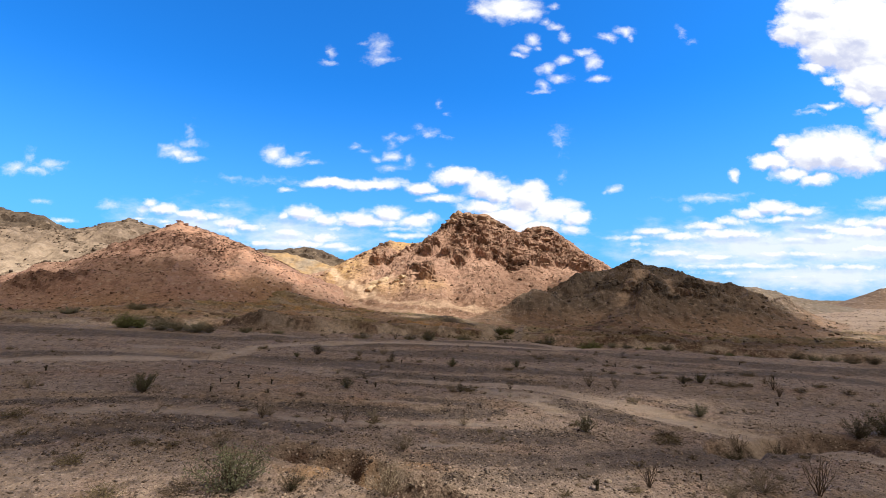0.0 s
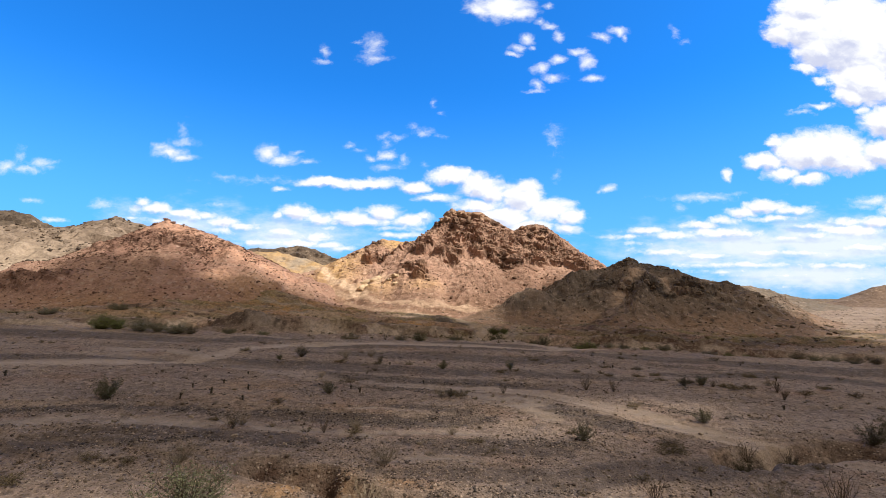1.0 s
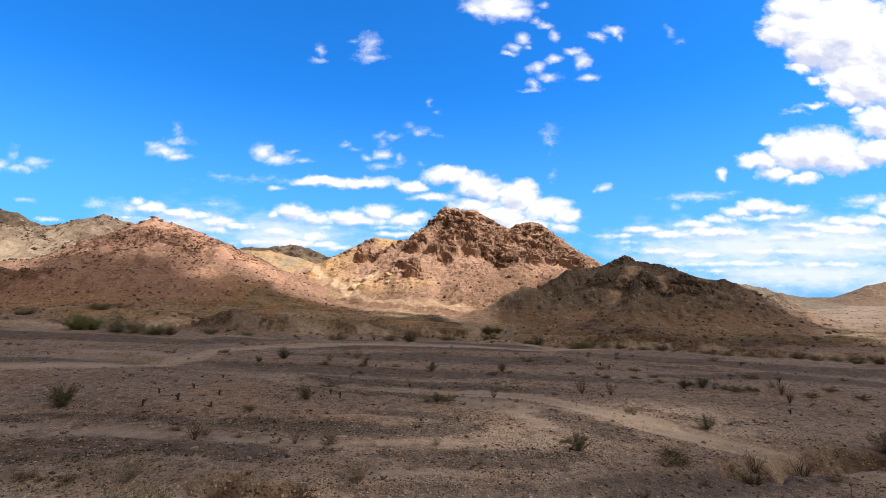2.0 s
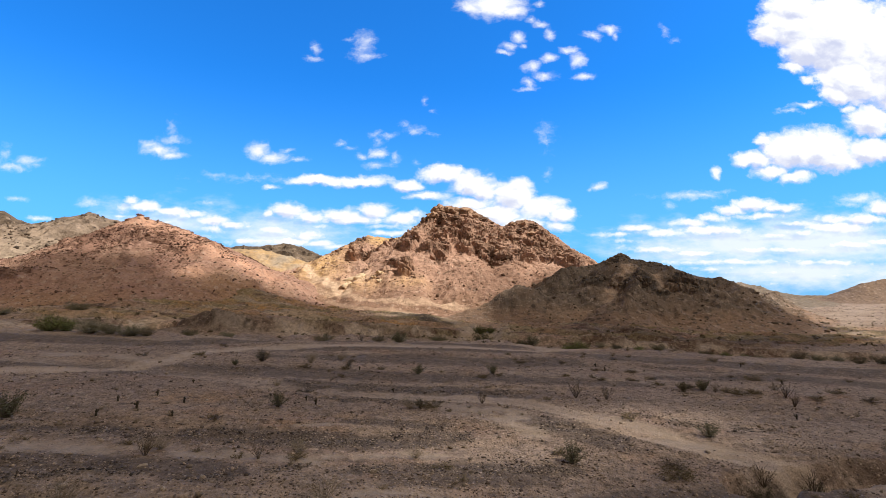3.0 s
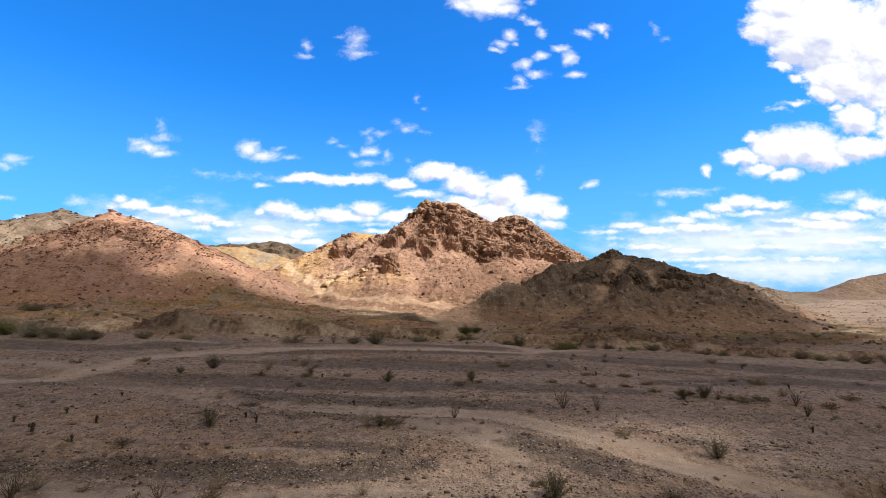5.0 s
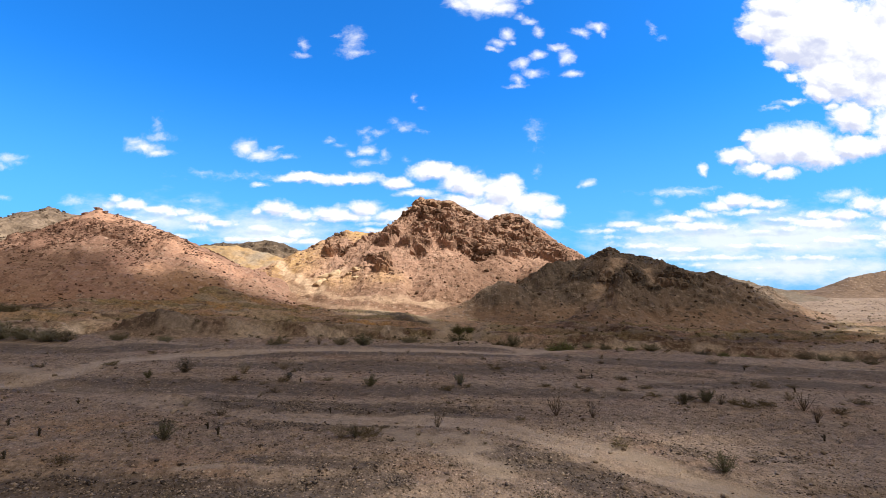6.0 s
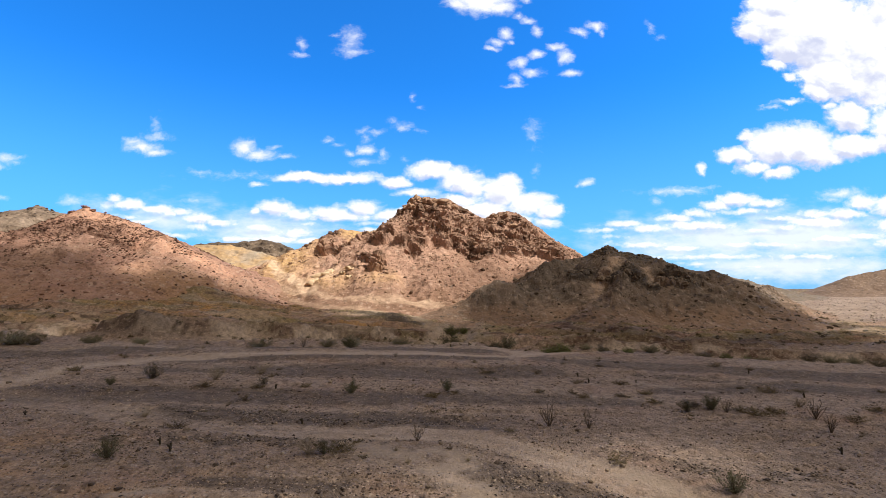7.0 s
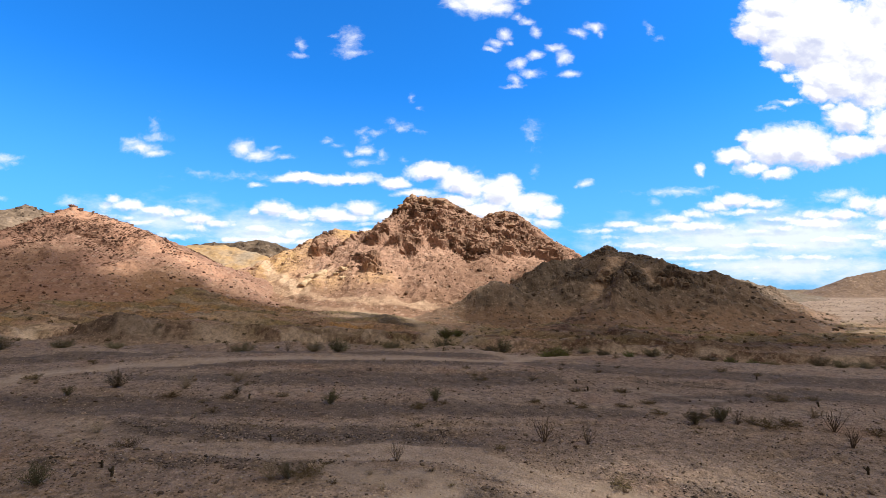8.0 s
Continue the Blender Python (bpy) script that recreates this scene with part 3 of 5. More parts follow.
def ground_material():
    m, n = material("desert_ground")
    p = place(n)
    wide = n.vec("MULTIPLY", p, (0.5, 1.0, 1.0))
    broad = n.noise(wide, 0.12, 4.0, 0.6)
    middle = n.noise(p, 0.8, 5.0, 0.65)
    fine = n.noise(p, 7.0, 6.0, 0.7)
    colour = n.mix(n.step(broad, 0.4, 0.62), rgb(0.262, 0.193, 0.15), rgb(0.32, 0.242, 0.19))
    colour = n.mix(n.step(n.noise(p, 0.22, 3.0, 0.6), 0.5, 0.68, 0.0, 0.6), colour, rgb(0.265, 0.172, 0.127))
    # beyond the wash: patches of pink, olive and pale soil in low streaks
    streak = n.vec("MULTIPLY", p, (0.4, 1.0, 1.0))
    patch = n.mix(n.step(n.noise(streak, 0.16, 4.0, 0.6), 0.44, 0.54), rgb(0.31, 0.195, 0.135), rgb(0.225, 0.172, 0.092))
    patch = n.mix(n.step(n.noise(streak, 0.27, 5.0, 0.65), 0.55, 0.61), patch, rgb(0.42, 0.3, 0.205))
    patch = n.mix(n.step(n.noise(n.vec("ADD", streak, (31.0, 7.0, 0.0)), 0.3, 5.0, 0.65), 0.56, 0.62, 0.0, 0.85), patch, rgb(0.1, 0.066, 0.05))
    colour = n.mix(n.math("MULTIPLY", attribute(n, "beyond"), 0.95), colour, patch)
    colour = n.mix(n.math("MULTIPLY", attribute(n, "ochre"), n.step(middle, 0.3, 0.6)), colour, rgb(0.4, 0.225, 0.09))
    # dark red-brown soil; on the bank faces it also paints in undercut shade
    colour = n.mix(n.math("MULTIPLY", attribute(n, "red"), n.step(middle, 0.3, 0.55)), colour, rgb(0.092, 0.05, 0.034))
    colour = n.mix(n.math("MULTIPLY", attribute(n, "sand"), n.step(middle, 0.2, 0.6, 0.6, 1.0)), colour, rgb(0.37, 0.29, 0.23))
    track = attribute(n, "track")
    colour = n.mix(n.math("MULTIPLY", attribute(n, "pave"), n.step(middle, 0.25, 0.65, 0.6, 0.95)), colour, n.mix(attribute(n, "beyond"), rgb(0.128, 0.097, 0.08), rgb(0.07, 0.056, 0.046)))
    grit = attribute(n, "grit")
    colour = n.mix(n.math("MULTIPLY", grit, n.step(middle, 0.3, 0.6, 0.35, 0.85)), colour, rgb(0.115, 0.09, 0.077))
    cells = n.add("ShaderNodeTexVoronoi")
    cells.inputs["Scale"].default_value = 6.0
    n.put(cells.inputs["Vector"], p)
    speck = n.add("ShaderNodeSeparateColor")
    n.put(speck.inputs[0], cells.outputs["Color"])
    core = n.step(cells.outputs["Distance"], 0.45, 0.2)
    stony = n.math("MULTIPLY", core, n.math("MULTIPLY_ADD", grit, 0.8, n.math("SUBTRACT", 1.0, n.math("MULTIPLY", n.math("MAXIMUM", attribute(n, "sand"), n.step(attribute(n, "pave"), 0.6, 1.0, 0.0, 0.3)), 0.85))), clamp=True)
    colour = n.mix(n.math("MULTIPLY", n.math("MULTIPLY", n.step(speck.outputs[0], 0.52, 0.62), stony), 0.8), colour, rgb(0.085, 0.06, 0.046))
    colour = n.mix(n.math("MULTIPLY", n.math("MULTIPLY", n.step(speck.outputs[1], 0.74, 0.82), stony), 0.75), colour, rgb(0.47, 0.37, 0.29))
    clods = n.add("ShaderNodeTexVoronoi")
    clods.inputs["Scale"].default_value = 1.5
    n.put(clods.inputs["Vector"], n.vec("MULTIPLY_ADD", n.noise(p, 2.0, 3.0, 0.6, out=1), (0.5, 0.5, 0.5), p))
    kinds = n.add("ShaderNodeSeparateColor")
    n.put(kinds.inputs[0], clods.outputs["Color"])
    clod = n.math("MULTIPLY", n.step(clods.outputs["Distance"], 0.5, 0.2), n.math("SUBTRACT", 1.0, n.math("MULTIPLY", n.math("MAXIMUM", n.math("MAXIMUM", attribute(n, "sand"), track), n.step(attribute(n, "pave"), 0.6, 1.0)), 0.8)))
    colour = n.mix(n.math("MULTIPLY", n.math("MULTIPLY", n.step(kinds.outputs[0], 0.62, 0.72), clod), 0.55), colour, rgb(0.085, 0.06, 0.047))
    colour = n.mix(n.math("MULTIPLY", n.math("MULTIPLY", n.step(kinds.outputs[1], 0.8, 0.88), clod), 0.5), colour, rgb(0.42, 0.32, 0.24))
    mottle = n.noise(p, 2.2, 6.0, 0.75)
    colour = n.mix(0.5, colour, n.mix(n.step(mottle, 0.33, 0.67), rgb(0.18, 0.18, 0.18), rgb(0.8, 0.8, 0.8)), "OVERLAY")
    colour = n.mix(0.4, colour, n.mix(n.step(fine, 0.25, 0.75), rgb(0.24, 0.24, 0.24), rgb(0.78, 0.78, 0.78)), "OVERLAY")
    colour = n.mix(n.math("MULTIPLY", track, n.step(fine, 0.1, 0.6, 0.7, 1.0)), colour, rgb(0.5, 0.392, 0.305))
    silt = n.math("MULTIPLY", attribute(n, "silt"), n.step(mottle, 0.3, 0.7, 0.9, 0.6))
    colour = n.mix(silt, colour, n.mix(n.step(broad, 0.35, 0.65), rgb(0.28, 0.225, 0.182), rgb(0.34, 0.272, 0.217)))
    rough_ground = n.math("MULTIPLY_ADD", attribute(n, "silt"), -0.75, 1.0)
    height = n.math("MULTIPLY", n.math("ADD", n.math("ADD", fine, mottle), n.math("MULTIPLY", stony, 0.5)), rough_ground)
    finish(n, colour, 0.95, height, 0.8, 0.12)
    return m


def cloud_material():
    """Droplets in air: the thinner the cloud, the more light goes straight through."""
    m, n = material("cloud_vapour")
    thick = attribute(n, "veil")
    clear = n.add("ShaderNodeBsdfTransparent")
    white = n.add("ShaderNodeBsdfDiffuse")
    white.inputs["Color"].default_value = rgb(0.92, 0.92, 0.93)
    both = n.add("ShaderNodeMixShader")
    n.put(both.inputs[0], n.math("MINIMUM", thick, 0.97))
    n.put(both.inputs[1], clear.outputs[0])
    n.put(both.inputs[2], white.outputs[0])
    n.put(n.add("ShaderNodeOutputMaterial").inputs[0], both.outputs[0])
    return m


MAIN_ROCK = hill_material("tan_pink_rock", rgb(0.51, 0.325, 0.245), rgb(0.43, 0.265, 0.195), rgb(0.36, 0.22, 0.158), rgb(0.1, 0.063, 0.045), 1.6, rgb(0.66, 0.44, 0.21), rgb(0.25, 0.152, 0.104))
LEFT_ROCK = hill_material("red_brown_scree", rgb(0.33, 0.195, 0.148), rgb(0.37, 0.235, 0.175), rgb(0.25, 0.145, 0.11), rgb(0.11, 0.062, 0.046), 1.5, rgb(0.62, 0.37, 0.26), rgb(0.34, 0.205, 0.118))
RIGHT_ROCK = hill_material("grey_brown_scree", rgb(0.175, 0.136, 0.108), rgb(0.215, 0.158, 0.121), rgb(0.105, 0.086, 0.072), rgb(0.045, 0.039, 0.035), 1.5, rgb(0.5, 0.36, 0.265), rgb(0.29, 0.188, 0.13))
PALE_ROCK = hill_material("pale_buff_rock", rgb(0.37, 0.285, 0.22), rgb(0.29, 0.222, 0.172), rgb(0.215, 0.163, 0.128), rgb(0.075, 0.058, 0.048), 0.85, rgb(0.42, 0.335, 0.26))
SIDE_ROCK = hill_material("brown_slope", rgb(0.2, 0.138, 0.103), rgb(0.24, 0.17, 0.128), rgb(0.14, 0.098, 0.077), rgb(0.1, 0.075, 0.062), 0.8, rgb(0.4, 0.3, 0.22))
DARK_ROCK = hill_material("dark_umber_rock", rgb(0.2, 0.15, 0.11), rgb(0.15, 0.115, 0.088), rgb(0.12, 0.09, 0.07), rgb(0.05, 0.04, 0.034), 0.6, rgb(0.3, 0.24, 0.19))
OCHRE_ROCK = hill_material("yellow_ochre_rock", rgb(0.5, 0.335, 0.17), rgb(0.4, 0.315, 0.235), rgb(0.35, 0.27, 0.2), rgb(0.2, 0.16, 0.12), 0.8, rgb(0.36, 0.32, 0.27))
FAR_ROCK = hill_material("hazy_olive_rock", rgb(0.215, 0.168, 0.13), rgb(0.175, 0.146, 0.118), rgb(0.15, 0.123, 0.1), rgb(0.1, 0.083, 0.07), 0.5, rgb(0.4, 0.33, 0.26))
GROUND = ground_material()
VAPOUR = cloud_material()


# ---- meshes ----
def sheet(name, x, y, z, keep=None, fields=None, smooth_faces=False):
    """A mesh over a grid of places, with the cells in keep, and named numbers on its points."""
    rows, cols = x.shape
    index = np.arange(rows * cols).reshape(rows, cols)
    quads = np.stack([index[:-1, :-1], index[:-1, 1:], index[1:, 1:], index[1:, :-1]], -1).reshape(-1, 4)
    if keep is not None:
        quads = quads[keep.reshape(-1)]
    used = np.zeros(rows * cols, bool)
    used[quads.reshape(-1)] = True
    renumber = np.cumsum(used) - 1
    quads = renumber[quads]
    me = bpy.data.meshes.new(name)
    points = np.stack([x, y, z], -1).reshape(-1, 3)[used]
    me.vertices.add(len(points))
    me.vertices.foreach_set("co", points.astype(np.float32).ravel())
    me.loops.add(quads.size)
    me.loops.foreach_set("vertex_index", quads.astype(np.int32).ravel())
    me.polygons.add(len(quads))
    me.polygons.foreach_set("loop_start", np.arange(0, quads.size, 4, dtype=np.int32))
    me.polygons.foreach_set("use_smooth", np.full(len(quads), smooth_faces))
    for key, values in (fields or {}).items():
        layer = me.attributes.new(key, "FLOAT", "POINT")
        layer.data.foreach_set("value", np.broadcast_to(values, x.shape).reshape(-1)[used].astype(np.float32))
    me.update(calc_edges=True)
    return me


def hill_z(x, y, lines, steep=1.35, warp=1.5, gully=0.7, cragged=(0.6, 0.9), block=1.0, seed=50, bare=(), cliff=1.0):
    """Height, rockiness and rise of a hill over its ridge lines."""
    crest, _ = to_line(x, y, [(p[0], p[1]) for p in lines[0]])
    warp = warp * smooth(-2, 8, crest)
    wx = x + warp * bumps(x / 11, y / 11, seed) + 0.35 * warp * bumps(x / 3.7, y / 3.7, seed + 2)
    wy = y + warp * bumps(x / 11, y / 11, seed + 1) + 0.35 * warp * bumps(x / 3.7, y / 3.7, seed + 3)
    h = np.zeros(x.shape)
    for line in lines:
        h = np.maximum(h, ridge(wx, wy, line, steep))
    body = smooth(0.3, 5, h)
    away = smooth(0, 9, crest)
    h = h + body * away * gully * (1.8 * layered(x / 13, y / 15, seed + 4, 3) + 0.9 * ridged(x / 8, y / 9, seed + 7, 3))
    share = h / max(p[2] for p in lines[0])
    crag = smooth(cragged[0], cragged[1], share + 0.34 * layered(x / 9, y / 9, seed + 14, 3))
    if bare:                                  # the bare rock keeps to these places (x, y, half widths)
        solid = 0.25
        for cx, cy, rx, ry in bare:
            d = np.hypot((x - cx) / rx, (y - cy) / ry) + 0.3 * layered(x / 5, y / 5, seed + 19, 3)
            solid = np.maximum(solid, 1 - smooth(0.75, 1.15, d))
        crag = np.maximum(crag * solid, smooth(0.5, 1.0, solid) * smooth(0.12, 0.28, share))
    return base_z(x, y) - 0.3 + h, crag, h


def hill(name, lines, mat, label, category="hill", spacing=0.45, tint=None, ochre=None, pale=None, **shape):
    """A hill as a mesh: its slopes, then broken rock pushed out along them where it is craggy. Returns it and its surface points."""
    seed, block = shape["seed"], shape["block"]
    xs = [p[0] for line in lines for p in line]
    ys = [p[1] for line in lines for p in line]
    wide = max(p[3] for p in lines[0]) * 0.95
    x, y = np.meshgrid(np.arange(min(xs) - wide, max(xs) + wide, spacing), np.arange(min(ys) - wide, max(ys) + wide * 0.8, spacing))
    z, crag, rise = hill_z(x, y, lines, **shape)
    above = (rise > 0.02) & (z > base_z(x, y) - 0.9)
    keep = above[:-1, :-1] | above[1:, :-1] | above[:-1, 1:] | above[1:, 1:]
    z = np.where(rise > 0.02, z, base_z(x, y) - 1.2)
    gy, gx = np.gradient(z, spacing)
    size = np.sqrt(gx * gx + gy * gy + 1)
    crest, _ = to_line(x, y, [(p[0], p[1]) for p in lines[0]])
    up = 1.3 * z + 0.4 * y                   # roughly the way up the slope
    k = 1.0 if spacing < 0.6 else 2.2        # far hills break into larger blocks
    level, crack = blocks(x / (4.4 * k) + 0.4 * bumps(x / 3, up / 3, seed), up / (3.2 * k) + 0.3 * x / 9, seed + 17)
    level2, crack2 = blocks(x / (1.7 * k), up / (1.25 * k) + 0.4 * bumps(x / 2, up / 2, seed + 1), seed + 23)
    u, v = 0.85 * x - 0.5 * up, 0.5 * x + 0.85 * up       # beds of rock that dip to one side
    level3, crack3 = blocks(u / (7.0 * k) + 0.5 * bumps(u / 6, v / 3, seed + 2), v / (2.3 * k) + 0.25 * bumps(u / 3, v / 2, seed + 3), seed + 29)
    cliff = shape.get("cliff", 1.0)
    out = crag * (1.3 * cliff * (level3 - 0.5) - 1.0 * cliff * (1 - smooth(0, 0.25, crack3)) + 1.0 * (level - 0.5) - 0.5 * (1 - smooth(0, 0.2, crack)) + 0.3 * (level2 - 0.5) - 0.15 * (1 - smooth(0, 0.22, crack2))
                  + 1.5 * cliff * ridged(x / 13, up / 10, seed + 31, 3) - 1.3 * (1 - smooth(2, 11, crest)))
    out = block * k * out * (0.3 + 0.7 * smooth(0, 7, crest)) + smooth(0.2, 3, rise) * 0.2 * k * layered(x / (1.9 * k), up / (1.6 * k), seed + 37, 2, 0.6)
    x, y, z = x - out * gx / size, y - out * gy / size, z + out / size
    fields = {"crag": crag}
    for key, spread in (("tint", tint), ("ochre", ochre), ("pale", pale)):
        fields[key] = np.clip(spread(x, y, z), 0, 1) if spread else np.zeros(x.shape)
    ob = new(name, sheet(name, x, y, z, keep, fields))
    ob.data.materials.append(mat)
    good = above & (z > base_z(x, y) + 0.1)
    return tagged(ob, label, category), (x[good], y[good], z[good], rise[good], crag[good])


def spot(x, y, cx, cy, rx, ry):
    return np.clip(1.3 - np.hypot((x - cx) / rx, (y - cy) / ry), 0, 1)


# ---- hills ----
MAIN_SHAPE = dict(cragged=(0.38, 0.68), block=0.9, gully=0.8, cliff=1.0, seed=50,
                  bare=[(10.5, 147, 11, 5.5), (6, 142, 5, 6), (30.5, 145.5, 9.5, 5), (19, 131, 5.5, 4.5), (14, 134, 4, 4), (4, 131, 4, 5), (-6.3, 127.3, 2.3, 1.9), (-3.5, 124, 2, 1.8), (-17.5, 149, 2.6, 2.6),
                        (-18, 140.3, 2.2, 1.8), (38.5, 131, 4.5, 3), (31, 135, 5, 5), (42, 138, 5, 6), (22, 139, 8, 7), (26, 134, 6, 5), (-7, 145, 5, 5), (-13, 141, 4, 4), (-4, 137, 4, 4), (12, 137, 5, 5), (35, 139, 6, 5)])
LEFT_SHAPE = dict(cragged=(0.62, 1.0), block=0.45, gully=0.7, seed=90, bare=[(-77, 97, 8, 4), (-64, 118.5, 10, 4), (-74, 117, 8, 5), (-57, 118, 6, 5), (-47, 121, 8, 3)])
RIGHT_SHAPE = dict(cragged=(0.5, 0.8), block=0.5, gully=1.3, seed=130, bare=[(47, 119.5, 4, 2.5), (47.8, 106, 4, 3), (42.5, 108, 2.6, 2.4), (38, 112, 3, 2.5), (57, 108.5, 5, 2.6), (63, 112, 4, 3), (54, 119, 7, 2.5)])
main_hill, main_top = hill("rocky_hill", MAIN, MAIN_ROCK, "craggy pinkish tan desert hill with broken brown rock summits", spacing=0.3,
                 tint=lambda x, y, z: np.maximum.reduce([0.8 * spot(x, y, -28, 138, 9, 16), spot(x, y, -11, 152, 11, 6), 0.8 * spot(x, y, -17, 122, 8, 4), 0.5 * spot(x, y, -3, 120, 5, 3)]),
                 pale=lambda x, y, z: np.maximum.reduce([0.8 * spot(x, y, 4.7, 112.8, 6, 1.6), spot(x, y, -15.5, 126, 3.6, 2.6), 0.3 * spot(x, y, -27, 127, 4, 4)] + [bold * (1 - smooth(wide * 0.5, wide * 1.2, to_line(x, y, line)[0])) for line, wide, bold in ((UPPER_ROAD, 1.3, 1.0), (HILL_ROAD, 0.9, 0.55), (FOOT_ROAD, 0.8, 0.4))]),
                 ochre=lambda x, y, z: 1 - smooth(3, 8, z - base_z(x, y) + 1.5 * bumps(x / 6, y / 6, 7)), **MAIN_SHAPE)
left_hill, left_top = hill("scree_hill", LEFT, LEFT_ROCK, "reddish brown scree-covered desert hill with a pink pointed top", spacing=0.4,
                 tint=lambda x, y, z: np.maximum(spot(x, y, -64, 125, 12, 6), spot(x, y, -46, 107, 4, 3)) + spot(x, y, -45, 119, 16, 5),
                 ochre=lambda x, y, z: np.maximum(spot(x, y, -33, 104, 13, 9), 0.9 * spot(x, y, -60, 88, 14, 6)), **LEFT_SHAPE)
right_hill, right_top = hill("dark_hill", RIGHT, RIGHT_ROCK, "grey-brown gravelly desert hill with a small rock knob", spacing=0.4,
                  tint=lambda x, y, z: np.maximum.reduce([0.9 - 0.9 * smooth(0.3, 1.4, to_line(x + bumps(x / 2, y / 2, 8), y, [(47, 114), (44.5, 111), (40.2, 107.5), (38.5, 105)])[0]),
                                          0.8 - 0.8 * smooth(0.3, 1.4, to_line(x + bumps(x / 2, y / 2, 9), y, [(47, 114), (51, 112), (54, 107)])[0]), 0.45 * spot(x, y, 30, 101, 10, 5)]),
                  ochre=lambda x, y, z: 1 - smooth(1.5, 5, z - base_z(x, y) + 1.2 * bumps(x / 6, y / 6, 6)), **RIGHT_SHAPE)
_, pale_top = hill("pale_hill", PALE, PALE_ROCK, "pale buff bare rocky ridge behind the red hill", spacing=0.8, cragged=(0.3, 0.75), block=0.28, warp=3.0, gully=0.9, cliff=0.6, seed=170,
     tint=lambda x, y, z: spot(x, y, -120, 120, 60, 25))
hill("rock_ridge", CRAG, DARK_ROCK, "dark umber rock ridge behind the pale hill", spacing=1.5, cragged=(0.5, 0.8), block=0.6, warp=4.0, seed=200)
hill("ochre_hill", YELLOW, OCHRE_ROCK, "smooth yellow ochre hill in the gap between ridges", spacing=0.7, cragged=(1.0, 1.3), block=0.5, gully=0.9, seed=230,
     tint=lambda x, y, z: np.clip(bumps(x / 12, y / 20, 3) * 2, 0, 1))
hill("far_peak", FAR_PEAK, DARK_ROCK, "distant dark rocky peak seen through the gap", spacing=1.2, cragged=(0.6, 0.85), block=0.5, warp=4.0, seed=260)
hill("far_range", FAR_RANGE, FAR_ROCK, "long low range of distant olive-brown hills", spacing=1.6, cragged=(0.8, 1.0), block=0.2, warp=4.0, gully=0.5, seed=290)
hill("side_hill", EDGE_HILL, SIDE_ROCK, "distant brown hill rising beyond the sunlit flats", spacing=1.8, cragged=(0.6, 0.85), block=0.3, warp=1.0, gully=0.12, seed=320)
hill("horizon_ridge", HORIZON, DARK_ROCK, "low dark line of hills on the far horizon", spacing=5.0, cragged=(1.1, 1.4), block=0.3, warp=12.0, gully=0.5, seed=350)


# ---- ground ----
DARK_BANDS = [
    [(3.9, 21.7, 0.8), (6.4, 23.6, 1.0), (9.5, 25.0, 1.1), (13.5, 25.7, 1.2), (16.9, 26.9, 1.4), (19.1, 27.9, 1.4)],
    [(-30, 19, 1.0), (-19.2, 22.0, 0.9), (-17.7, 23.2, 1.0), (-16.1, 24.8, 1.1), (-13.4, 25.9, 1.1), (-10.0, 26.2, 1.0), (-6.0, 25.9, 0.8)],
    [(0.6, 26.5, 0.7), (3.6, 26.9, 0.8), (6.5, 26.8, 0.6)],
    [(-2, 22.8, 0.5), (2.0, 23.2, 0.8), (4.8, 23.9, 0.6)],
    [(-36, 25.5, 0.5), (-23.8, 27.1, 0.5), (-20.4, 28.2, 0.5), (-15.2, 29.9, 0.5), (-11.8, 29.8, 0.5)],
    [(-9.3, 30.0, 0.7), (-6.5, 30.4, 0.9), (-2.6, 30.0, 0.9), (0.5, 30.4, 0.9), (3.0, 31.6, 0.8)],
    [(8.5, 33.9, 1.2), (9.7, 32.9, 1.3), (11.4, 31.8, 1.1)],
    [(-1.1, 27.0, 0.4), (2.1, 27.5, 0.5), (5.6, 28.0, 0.5), (7.9, 27.9, 0.5)],
    [(-7.0, 41.0, 1.2), (-2.1, 40.6, 1.2), (2.4, 40.4, 1.1), (8.0, 40.2, 1.1)],
    [(-12, 50.5, 1.2), (-7.1, 51.7, 1.6), (-0.5, 53.1, 2.2), (7.0, 53.1, 2.2), (15.3, 55, 2.0)],
    [(22.8, 49.3, 1.3), (35.9, 52.1, 1.6), (42.2, 49.4, 1.6)],
    [(-34, 41, 2.0), (-17.0, 43.4, 1.8), (-9.0, 44.4, 1.7), (0.3, 45.0, 1.5), (11.1, 45.4, 1.1), (18.7, 45.4, 0.9)],
    [(-2.3, 32.6, 0.4), (2.5, 32.8, 0.4)],
    [(-60, 57, 1.5), (-37.4, 54.5, 2.0), (-31.0, 54.2, 2.0), (-24.0, 53.7, 1.8), (-21.4, 56.8, 1.6), (-16, 60, 1.2)],
    [(-13, 55.0, 0.9), (-3, 57.6, 1.1), (5.5, 59.4, 1.2), (12.5, 60.2, 1.0)],
    [(-10, 62.0, 1.3), (-5.0, 63.2, 1.4), (5.2, 65.2, 1.5), (12.1, 66.8, 1.5)],
    [(17.5, 61.3, 2.0), (25.8, 59.0, 2.1), (33.2, 57.6, 2.0), (40.1, 56.0, 2.0), (60, 52, 2.0)],
]
